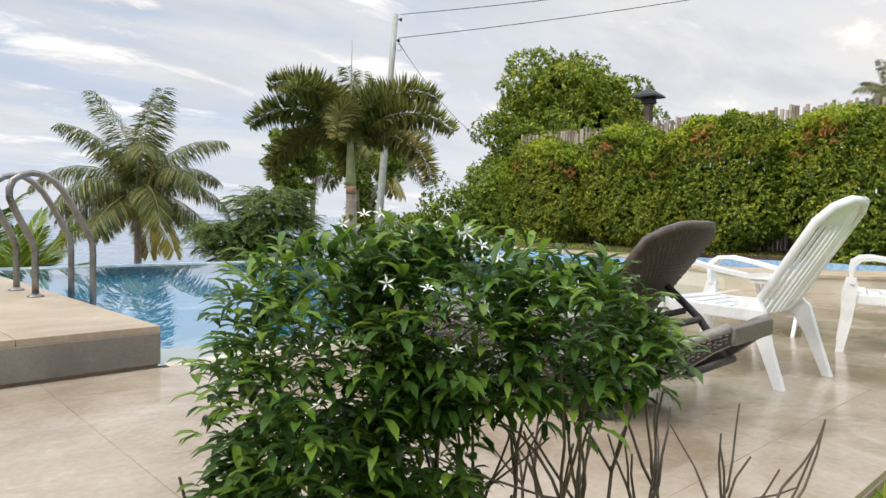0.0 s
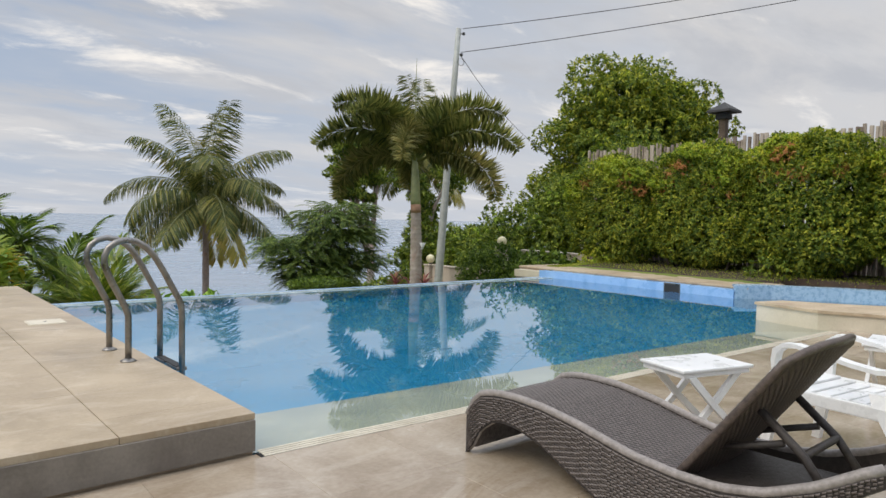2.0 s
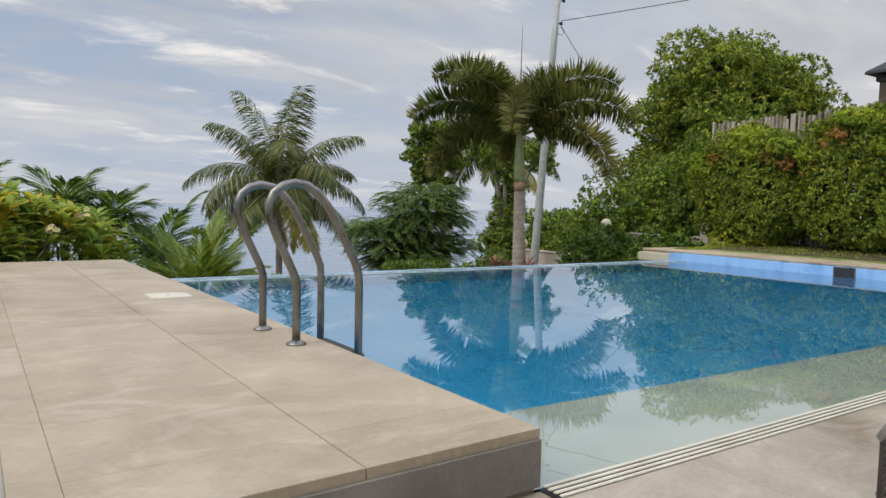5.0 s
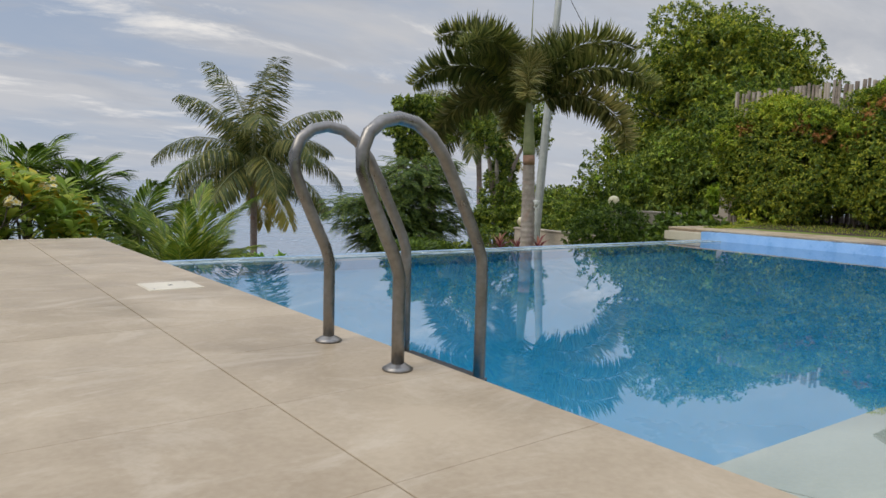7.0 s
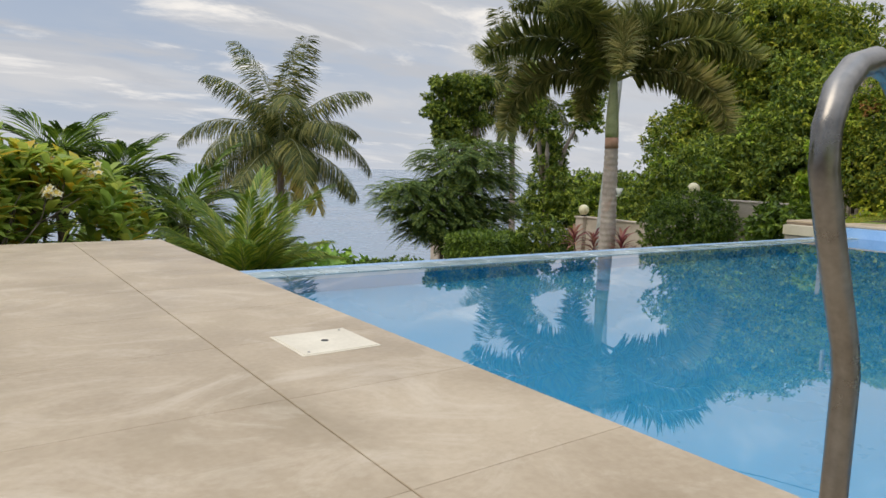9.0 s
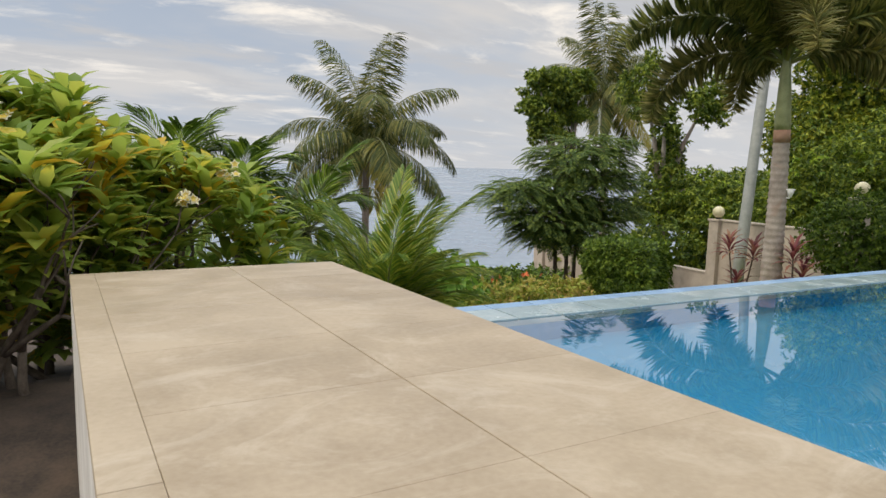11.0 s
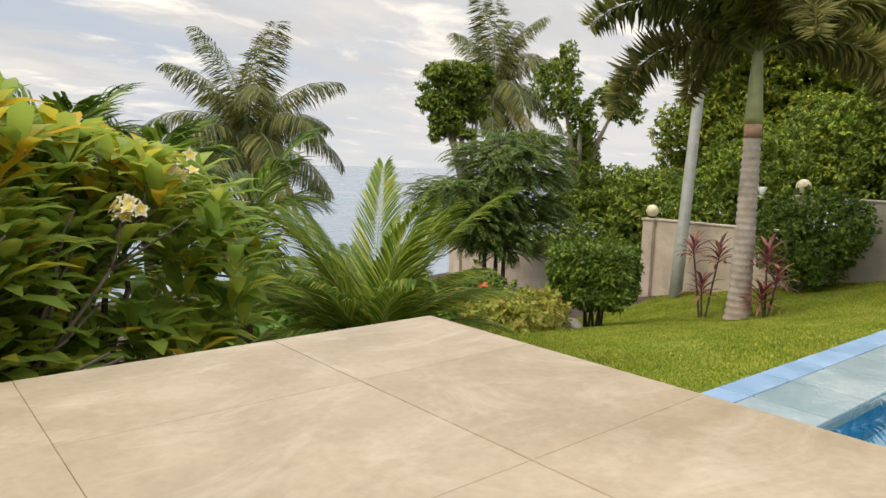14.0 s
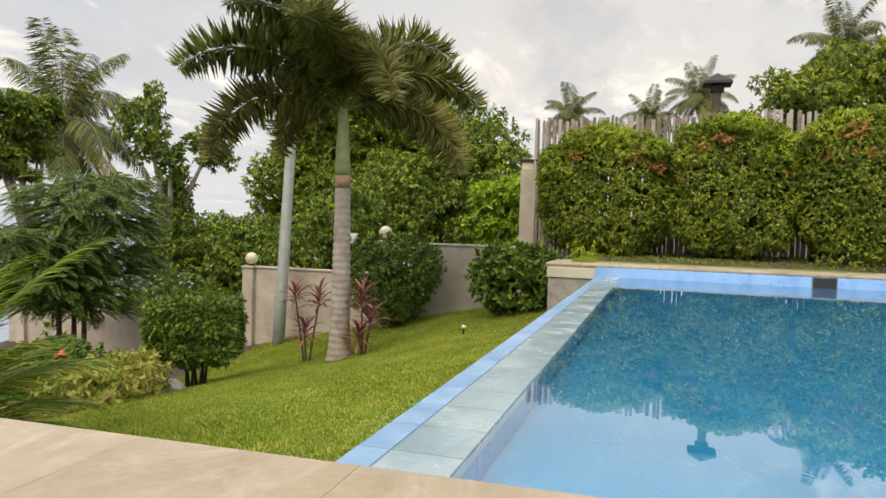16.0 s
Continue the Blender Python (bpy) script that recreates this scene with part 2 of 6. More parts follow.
BARK = surface("grey_palm_bark", (0.26, 0.215, 0.185), (0.48, 0.42, 0.375), 0.9, scale=4, bump=0.5, stain=(0.36, 0.22, 0.16), stain_scale=1.5)
SCARBAND = surface("red_brown_leaf_scar", (0.30, 0.17, 0.11), (0.44, 0.27, 0.19), 0.9, scale=9, bump=0.3)
PETALHEART = surface("yellow_petal_heart", (0.78, 0.55, 0.08), (0.82, 0.66, 0.18), 0.6, scale=25)
BROWNBARK = surface("brown_bark", (0.06, 0.042, 0.03), (0.16, 0.125, 0.095), 0.95, scale=8, bump=0.5)
CROWNSHAFT = surface("green_crownshaft", (0.17, 0.20, 0.08), (0.32, 0.34, 0.17), 0.5, scale=4)
BAMBOO = surface("weathered_bamboo", (0.22, 0.175, 0.14), (0.52, 0.45, 0.385), 0.85, scale=6, bump=0.3, piece=0.6)
POLE = surface("galvanised_pole", (0.33, 0.35, 0.33), (0.50, 0.52, 0.49), 0.6, metal=0.2, scale=5)
CABLE = surface("grey_cable", (0.05, 0.05, 0.055), (0.10, 0.10, 0.11), 0.7)
GLOBE = surface("yellowed_glass_globe", (0.62, 0.55, 0.33), (0.78, 0.72, 0.50), 0.35, scale=9)
SOIL = surface("dark_soil", (0.035, 0.025, 0.018), (0.10, 0.07, 0.05), 0.95, scale=5, fine=50, bump=0.6)
LAWN = surface("lawn_earth", (0.13, 0.18, 0.027), (0.21, 0.27, 0.04), 0.95, scale=1.2, fine=45, bump=0.5, stain=(0.20, 0.17, 0.06), stain_scale=0.8, stain_lo=0.55)
SEA = surface("sea_water", (0.16, 0.22, 0.29), (0.24, 0.31, 0.38), 0.22, scale=0.02, fine=0.3, bump=0.0)
COCONUT = surface("coconut_husk", (0.22, 0.19, 0.05), (0.42, 0.33, 0.10), 0.6)
FLOWER = surface("frangipani_petal", (0.86, 0.79, 0.52), (0.90, 0.87, 0.72), 0.6, scale=25)
WHITEFLOWER = surface("white_petal", (0.75, 0.77, 0.72), (0.86, 0.87, 0.84), 0.6, scale=25)
REDFLOWER = surface("orange_red_petal", (0.65, 0.10, 0.03), (0.80, 0.25, 0.08), 0.6, scale=25)
STONE = surface("field_stone", (0.15, 0.13, 0.11), (0.38, 0.34, 0.29), 0.9, scale=6, bump=0.5, piece=0.4)
BRICKRED = surface("old_brick", (0.17, 0.085, 0.06), (0.30, 0.16, 0.11), 0.9, scale=7, bump=0.4, piece=0.4)
WATER = water_material("pool_water", (0.86, 0.96, 0.98), 0.03, 1.3)

L_HEDGE = leaf("hedge_leaf", [(0.0, (0.050, 0.095, 0.016)), (0.42, (0.155, 0.240, 0.030)), (0.75, (0.34, 0.39, 0.045)), (1.0, (0.56, 0.55, 0.06))])
L_RED = leaf("red_tip_leaf", [(0.0, (0.40, 0.19, 0.06)), (0.6, (0.66, 0.28, 0.11)), (1.0, (0.70, 0.44, 0.14))])
L_LIME = leaf("yellow_green_tip", [(0.0, (0.198, 0.319, 0.030)), (0.6, (0.413, 0.504, 0.045)), (1.0, (0.693, 0.638, 0.075))])
L_FOX = leaf("foxtail_leaflet", [(0.0, (0.095, 0.130, 0.036)), (0.5, (0.240, 0.280, 0.074)), (1.0, (0.50, 0.48, 0.14))], 0.6, 0.48)
L_FOXDRY = leaf("foxtail_old_leaflet", [(0.0, (0.125, 0.145, 0.042)), (0.5, (0.260, 0.260, 0.075)), (1.0, (0.48, 0.42, 0.15))], 0.6, 0.48)
L_COCO = leaf("coconut_leaflet", [(0.0, (0.040, 0.066, 0.019)), (0.5, (0.105, 0.142, 0.032)), (1.0, (0.34, 0.31, 0.075))], 0.5, 0.28)
L_COCODRY = leaf("coconut_yellow_leaflet", [(0.0, (0.24, 0.25, 0.05)), (0.6, (0.48, 0.43, 0.085)), (1.0, (0.55, 0.42, 0.12))], 0.5)
L_FAN = leaf("areca_leaflet", [(0.0, (0.070, 0.145, 0.020)), (0.55, (0.175, 0.285, 0.036)), (1.0, (0.52, 0.51, 0.085))], 0.4)
L_PLUM = leaf("frangipani_leaf", [(0.0, (0.20, 0.315, 0.055)), (0.55, (0.370, 0.480, 0.090)), (0.90, (0.54, 0.56, 0.10)), (0.97, (0.74, 0.60, 0.07)), (1.0, (0.76, 0.50, 0.05))], 0.36, 0.5)
L_DARK = leaf("dark_fern_leaf", [(0.0, (0.042, 0.088, 0.022)), (0.6, (0.110, 0.178, 0.038)), (1.0, (0.27, 0.34, 0.052))], 0.55)
L_TREE = leaf("tree_leaf", [(0.0, (0.052, 0.098, 0.018)), (0.5, (0.148, 0.232, 0.034)), (1.0, (0.42, 0.48, 0.062))], 0.5, 0.30)
L_BRIGHT = leaf("bright_leaf", [(0.0, (0.141, 0.259, 0.024)), (0.5, (0.307, 0.483, 0.040)), (1.0, (0.565, 0.668, 0.080))], 0.45)
L_BOX = leaf("clipped_bush_leaf", [(0.0, (0.045, 0.084, 0.014)), (0.6, (0.115, 0.200, 0.025)), (1.0, (0.27, 0.365, 0.045))], 0.5, 0.30)
L_JAS = leaf("jasmine_leaf", [(0.0, (0.030, 0.074, 0.017)), (0.55, (0.085, 0.172, 0.032)), (1.0, (0.26, 0.40, 0.05))], 0.35)
L_CORD = leaf("cordyline_leaf", [(0.0, (0.130, 0.036, 0.044)), (0.6, (0.31, 0.090, 0.095)), (1.0, (0.46, 0.25, 0.16))], 0.4)
L_COLEUS = leaf("yellow_shrub_leaf", [(0.0, (0.150, 0.225, 0.030)), (0.5, (0.420, 0.450, 0.075)), (1.0, (0.600, 0.420, 0.150))], 0.5)
L_GRASS = leaf("grass_blade", [(0.0, (0.185, 0.270, 0.032)), (0.6, (0.365, 0.455, 0.058)), (1.0, (0.64, 0.58, 0.13))], 0.6)
L_BROAD = leaf("broad_leaf", [(0.0, (0.101, 0.210, 0.029)), (0.6, (0.227, 0.420, 0.060)), (1.0, (0.428, 0.630, 0.100))], 0.4)


# ---- building helpers ----
def rng(seed):
    return np.random.default_rng(seed)


def unit(v):
    return v / np.maximum(np.linalg.norm(v, axis=-1, keepdims=True), 1e-9)


def part(name, bm, material, parent=None, label="", smooth=False):
    """Links a bmesh as one mesh object under a thing or a part."""
    me = bpy.data.meshes.new(name)
    bm.normal_update()
    bm.to_mesh(me)
    bm.free()
    return link(name, me, material, parent, label, smooth)


def link(name, me, material, parent=None, label="", smooth=False):
    if material and not me.materials:
        me.materials.append(material)
    if smooth:
        me.polygons.foreach_set("use_smooth", [True] * len(me.polygons))
    ob = new(name, me)
    ob.parent = parent
    if label:
        ob["label"] = label
    return ob


def bulk(name, verts, faces, material, parent=None, label=""):
    """A large mesh from arrays of corners (n, 3) and faces (m, k)."""
    me = bpy.data.meshes.new(name)
    verts, faces = np.asarray(verts, np.float32), np.asarray(faces, np.int32)
    m, k = faces.shape
    me.vertices.add(len(verts))
    me.vertices.foreach_set("co", verts.ravel())
    me.loops.add(m * k)
    me.loops.foreach_set("vertex_index", faces.ravel())
    me.polygons.add(m)
    me.polygons.foreach_set("loop_start", np.arange(0, m * k, k, dtype=np.int32))
    me.update(calc_edges=True)
    return link(name, me, material, parent, label)


def thing(name, label, category, m=None, group="", kind=""):
    ob = new(name)
    ob.empty_display_size = 0.2
    if m is not None:
        ob.matrix_world = m
    return tagged(ob, label, category, group, kind)


def box(bm, lo, hi, bevel=0.0):
    lo, hi = Vector(lo), Vector(hi)
    made = bmesh.ops.create_cube(bm, size=1, matrix=Matrix.Translation((lo + hi) / 2) @ Matrix.Diagonal((*(hi - lo), 1)))
    if bevel:
        edges = list({e for v in made["verts"] for e in v.link_edges})
        bmesh.ops.bevel(bm, geom=edges, offset=bevel, segments=2, affect="EDGES", profile=0.6)
    return bm


def slab(lo, hi, bevel=0.0):
    return box(bmesh.new(), lo, hi, bevel)


def tube(bm, points, radii, seg=10, caps=True):
    """A round bar along points, with a radius at each."""
    pts = [Vector(p) for p in points]
    if isinstance(radii, (int, float)):
        radii = [radii] * len(pts)
    side, rings = None, []
    for i, p in enumerate(pts):
        d = (pts[min(i + 1, len(pts) - 1)] - pts[max(i - 1, 0)]).normalized()
        if side is None:
            side = d.orthogonal().normalized()
        side = (side - d * side.dot(d)).normalized()
        other = d.cross(side)
        rings.append([bm.verts.new(p + (side * math.cos(a) + other * math.sin(a)) * radii[i]) for a in [2 * math.pi * k / seg for k in range(seg)]])
    for a, b in zip(rings, rings[1:]):
        for k in range(seg):
            bm.faces.new((a[k], a[(k + 1) % seg], b[(k + 1) % seg], b[k]))
    if caps:
        bm.faces.new(rings[0][::-1])
        bm.faces.new(rings[-1])
    return bm


def prism(bm, outline, z0, z1):
    """An upright block over a flat outline of (x, y), counter-clockwise."""
    low = [bm.verts.new((x, y, z0)) for x, y in outline]
    top = [bm.verts.new((x, y, z1)) for x, y in outline]
    n = len(outline)
    for i in range(n):
        bm.faces.new((low[i], low[(i + 1) % n], top[(i + 1) % n], top[i]))
    bm.faces.new(top)
    bm.faces.new(low[::-1])
    return bm


def lathe(bm, profile, seg=16, centre=(0, 0, 0)):
    """A turned shape from (radius, z)."""
    rings = [[bm.verts.new((centre[0] + r * math.cos(2 * math.pi * k / seg), centre[1] + r * math.sin(2 * math.pi * k / seg), centre[2] + z)) for k in range(seg)] for r, z in profile]
    for a, b in zip(rings, rings[1:]):
        for k in range(seg):
            bm.faces.new((a[k], a[(k + 1) % seg], b[(k + 1) % seg], b[k]))
    bm.faces.new(rings[0][::-1])
    bm.faces.new(rings[-1])
    return bm


def leaves(name, base, along, up, length, width, material, parent=None, label="", droop=0.12, fold=0.18, long=False):
    """Many leaves in one mesh: each folded along its rib and drooping at its tip."""
    base, along = np.asarray(base, float), unit(np.asarray(along, float))
    n = len(base)
    up = unit(np.broadcast_to(np.asarray(up, float), (n, 3)))
    side = unit(np.cross(along, up) + 1e-6)
    nor = np.cross(side, along)
    length, width = np.broadcast_to(length, n)[:, None], np.broadcast_to(width, n)[:, None]
    if not long:
        mid = base + along * length * 0.45
        v = np.stack([base, mid + side * width / 2 + nor * fold * width, base + along * length - nor * droop * length, mid - side * width / 2 + nor * fold * width], 1).reshape(-1, 3)
        f = np.array([[0, 1, 2], [0, 2, 3]])
        k = 4
    else:
        a, b = base + along * length * 0.38 + nor * droop * 0.15 * length, base + along * length * 0.74 - nor * droop * 0.25 * length
        tip = base + along * length - nor * droop * length
        e = nor * fold * width
        v = np.stack([base, a + side * width * 0.42 + e, a, a - side * width * 0.42 + e, b + side * width * 0.46 + e, b, b - side * width * 0.46 + e, tip], 1).reshape(-1, 3)
        f = np.array([[0, 1, 2], [0, 2, 3], [1, 4, 5], [1, 5, 2], [2, 5, 6], [2, 6, 3], [4, 7, 5], [5, 7, 6]])
        k = 8
    faces = (f[None] + k * np.arange(n)[:, None, None]).reshape(-1, f.shape[1])
    return bulk(name, v, faces, material, parent, label)


def blob_points(r, blobs, count, shell=0.75):
    """Points and outward ways in the outer shell of several ellipsoids (centre, radii), those inside another one left out."""
    w = np.array([b[1][0] * b[1][1] + b[1][1] * b[1][2] + b[1][0] * b[1][2] for b in blobs])
    pts, out = [], []
    for i, (c, rad) in enumerate(blobs):
        k = max(8, int(count * w[i] / w.sum()))
        d = unit(r.normal(size=(k, 3)))
        s = shell + (1.08 - shell) * r.random((k, 1)) ** 0.6
        p = np.array(c) + d * np.array(rad) * s
        keep = np.ones(k, bool)
        for j, (c2, rad2) in enumerate(blobs):
            if j != i:
                keep &= (((p - np.array(c2)) / np.array(rad2)) ** 2).sum(1) > 0.28
        pts.append(p[keep])
        out.append(unit(d / np.array(rad))[keep])
    return np.concatenate(pts), np.concatenate(out)


def crown(name, seed, blobs, count, size, material, parent, label="", slim=0.42, shell=0.7, droop=0.2, spread=0.8, hang=0.25, spray=6):
    """Leaves in small sprays, each fanning out from the end of a twig."""
    r = rng(seed)
    p, o = blob_points(r, blobs, max(8, count // spray), shell)
    p, o = np.repeat(p, spray, 0), np.repeat(o, spray, 0)
    n = len(p)
    d = unit(o * 0.75 + r.normal(size=(n, 3)) * spread + np.array([0, 0, -hang]))
    u = unit(o + np.array([0, 0, 0.7]) + r.normal(size=(n, 3)) * 0.25)
    ln = size * r.uniform(0.65, 1.3, n)
    return tagged(leaves(name, p + r.normal(size=(n, 3)) * size * 0.12, d, u, ln, ln * slim, material, parent, label, droop), kind="stuff")


def arch_line(base, az, length, rise, bend, n=22):
    """The rib of a frond that leaves at an angle and bends over towards its tip; angles in degrees."""
    t = (np.arange(n - 1) + 0.5) / (n - 1)
    el = np.radians(rise - bend * t ** 1.25)
    step = length / (n - 1)
    flat, up = np.concatenate([[0], np.cumsum(np.cos(el))]) * step, np.concatenate([[0], np.cumsum(np.sin(el))]) * step
    a = math.radians(az)
    return np.array(base) + np.stack([flat * math.cos(a), flat * math.sin(a), up], 1)


def frond_line(base, way, length, rise, sag, n=22):
    """The rib of a palm frond: starts along way, lifted by rise, and sags with the square of its length."""
    t = np.linspace(0, 1, n)[:, None]
    flat = np.array([way[0], way[1], 0.0])
    return np.array(base) + flat * length * t * (1 - 0.12 * t ** 2) + np.array([0, 0, 1.0]) * length * (rise * t - sag * t ** 2)


def palm_fronds(parent, seed, base, count, length, leaflet, materials, rises=(1.1, -0.1), sags=(0.7, 0.5), per=60, plume=False, hang=0.32, width=0.035, rib=0.02, azimuth=0.0, name="frond", dry=0, upright=0.0, forward=0.75, rings=5, arches=None):
    """Fronds of a palm, each a rib with its leaflets, as parts of the palm."""
    r = rng(seed)
    for i in range(count):
        a = azimuth + i * 2.39996 + r.uniform(-0.2, 0.2)
        k = i / max(1, count - 1)
        rise = rises[0] + (rises[1] - rises[0]) * k + r.uniform(-0.08, 0.08)
        sag = sags[0] + (sags[1] - sags[0]) * k + r.uniform(-0.06, 0.06)
        ln = length * r.uniform(0.88, 1.08)
        flat = 1 - upright * (1 - k) ** 1.6
        line = frond_line(base, (flat * math.cos(a), flat * math.sin(a)), ln, rise, sag)
        if arches:
            line = arch_line(base, arches[i][0], length * arches[i][3], arches[i][1], arches[i][2])
        mat = materials[1] if i >= count - dry else materials[0]
        bm = tube(bmesh.new(), line[::3], [rib * (1 - 0.85 * j / 7) for j in range(len(line[::3]))], 5)
        f = part(name, bm, mat if plume else CROWNSHAFT if mat is not materials[1] else L_COCODRY, parent)
        t = np.linspace(0.12, 0.995, per)
        idx = t * (len(line) - 1)
        lo = np.minimum(idx.astype(int), len(line) - 2)
        fr = (idx - lo)[:, None]
        pts = line[lo] * (1 - fr) + line[lo + 1] * fr
        tan = unit(line[lo + 1] - line[lo])
        side = unit(np.cross(tan, np.array([0, 0, 1.0])))
        top = np.cross(side, tan)
        shape = np.sin(np.pi * (0.12 + 0.80 * t)) ** 0.6
        P, D, U, L = [], [], [], []
        if plume:
            for q in range(rings):
                ang = r.uniform(0, 2 * np.pi, per) + q * 0.9
                ring = side * np.cos(ang)[:, None] + top * np.sin(ang)[:, None]
                P.append(pts), D.append(unit(ring + tan * 0.50 + np.array([0, 0, -0.12]))), U.append(tan), L.append(leaflet * shape * r.uniform(0.7, 1.15, per))
        else:
            for s in (-1, 1):
                fan = 0.45 + 0.9 * t[:, None]
                P.append(pts), D.append(unit(side * s + tan * fan * forward + top * r.uniform(0.05, 0.3, (per, 1)) + np.array([0, 0, -hang]) * r.uniform(0.5, 1.4, (per, 1))))
                U.append(top), L.append(leaflet * shape * r.uniform(0.85, 1.1, per))
        L = np.concatenate(L)
        leaves("leaf_blade", np.concatenate(P), np.concatenate(D), np.concatenate(U), L, width, mat, f, droop=0.22, long=not plume)


def branches(bm, r, start, way, length, radius, depth, tips, split=3, spread=0.6, lift=0.15):
    """Forking limbs; the ends are added to tips."""
    way = Vector(way).normalized()
    pts, rad, p = [Vector(start)], [radius], Vector(start)
    for j in range(4):
        way = (way + Vector(r.normal(size=3)) * 0.13 + Vector((0, 0, lift * 0.2))).normalized()
        p = p + way * length / 4
        pts.append(p.copy()), rad.append(radius * (1 - 0.1 * (j + 1)))
    tube(bm, pts, rad, 6 if radius > 0.02 else 4)
    if depth == 0:
        tips.append((p.copy(), way.copy()))
        return
    for k in range(split):
        d = (way + Vector(r.normal(size=3)) * spread + Vector((0, 0, lift))).normalized()
        branches(bm, r, p - way * 0.01, d, length * r.uniform(0.6, 0.85), radius * 0.58, depth - 1, tips, split, spread, lift)


# ---- ground, sea ----
def smooth(a, b, x):
    t = np.clip((x - a) / (b - a), 0, 1)
    return t * t * (3 - 2 * t)


def ground_z(x, y):
    """The height of the soil and lawn round the pool, down to the sea."""
    x, y = np.asarray(x, float), np.asarray(y, float)
    north = -0.9 - 0.22 * np.clip(y - 7.5, -0.6, 11) + 0.06 * np.clip(x - 9, 0, 6) + 0.08 * np.clip(9 - x, 0, 5)
    north = north + 0.028 * np.sin(x * 1.9 + 0.8 * np.sin(y * 1.3)) * np.sin(y * 2.3 + 0.6) + 0.014 * np.sin(x * 4.7 + y * 1.1) * np.sin(y * 5.3)
    north = north - 0.25 * np.clip(y - 24, 0, 110) - 0.10 * np.clip(-4 - x, 0, 60)
    bank = 0.14 + 0.05 * np.clip(x - 10, 0, 3) + 0.03 * np.clip(x - 14, 0, 60)
    east = smooth(9.75, 10.1, x) * (1 - smooth(7.32, 7.52, y))
    south = -0.14 + 0.10 * smooth(-0.9, -0.3, x)
    west = -0.80 - 0.10 * np.clip(-3 - x, 0, 60) - 0.03 * np.clip(y, 0, 8)
    z = south + (west - south) * smooth(-2.4, -0.9, y) * (1 - smooth(-1.6, -1.2, x))
    z = z + (bank - z) * smooth(9.75, 10.1, x)
    z = z + (north - z) * smooth(6.3, 6.9, y) * np.where(x > -1.0, 1 - east, smooth(7.0, 9.0, y))
    pit = smooth(-1.45, -1.35, x) * (1 - smooth(9.5, 9.7, x)) * smooth(-0.5, -0.3, y) * (1 - smooth(6.62, 6.8, y))
    z = z + (-2.4 - z) * pit
    bay = smooth(6.9, 7.2, x) * (1 - smooth(11.4, 11.7, x)) * smooth(-2.6, -2.3, y) * (1 - smooth(2.2, 2.5, y))
    z = z + (-2.4 - z) * bay
    far = np.maximum(0, np.maximum(y - 60, -x - 40))
    return np.maximum(z - 0.3 * far, -45.0)


def build_ground():
    def lines(lo, hi, step):
        near = np.arange(lo, hi + step / 2, step)
        out = np.array([1, 2, 4, 7, 12, 20, 32, 50, 80, 130, 220, 400, 800, 1600, 3000, 4400.0])
        return np.concatenate([lo - out[::-1], near, hi + out])
    xs, ys = lines(-6, 18, 0.2), lines(-6, 26, 0.2)
    X, Y = np.meshgrid(xs, ys, indexing="ij")
    r = rng(4)
    Z = ground_z(X, Y)
    rough = r.normal(size=Z.shape) * 0.004
    Z = Z + rough
    nx, ny = X.shape
    i = (np.arange(nx - 1)[:, None] * ny + np.arange(ny - 1)[None]).ravel()
    ob = bulk("ground", np.stack([X, Y, Z], -1).reshape(-1, 3), np.stack([i, i + ny, i + ny + 1, i + 1], 1), LAWN)
    ob.data.materials.append(SOIL)
    cx, cy = np.broadcast_to((X[:-1, :-1] + 0.1), (nx - 1, ny - 1)).ravel(), np.broadcast_to((Y[:-1, :-1] + 0.1), (nx - 1, ny - 1)).ravel()
    bed = (cx < -0.3) & (cy > -2.0) | (cy > 14.5) | (cx < 3.2) & (cy > 10.5) | (cx > 13.2) | (cx > 10.8) & (cy < 7.6)
    ob.data.polygons.foreach_set("material_index", bed.astype(np.int32))
    ob.data.polygons.foreach_set("use_smooth", np.ones(len(bed), bool))
    tagged(ob, "sloping garden ground of lawn and dark soil", "ground", kind="structure")
    sea = bmesh.new()
    bmesh.ops.create_circle(sea, cap_ends=True, segments=96, radius=4700, matrix=Matrix.Translation((0, 0, -24)))
    tagged(part("water_sea", sea, SEA), "calm grey-blue sea reaching the horizon", "sea", kind="structure")


build_ground()

# ---- pool, deck, terrace ----
WZ = -0.015
DECK_POSE = pose(0, 0, 0, -0.28, 0, 1.75)


def structure(name, bm, material, label, category, m=None):
    ob = part(name, bm, material)
    if m is not None:
        ob.matrix_world = m
    return tagged(ob, label, category, kind="structure")


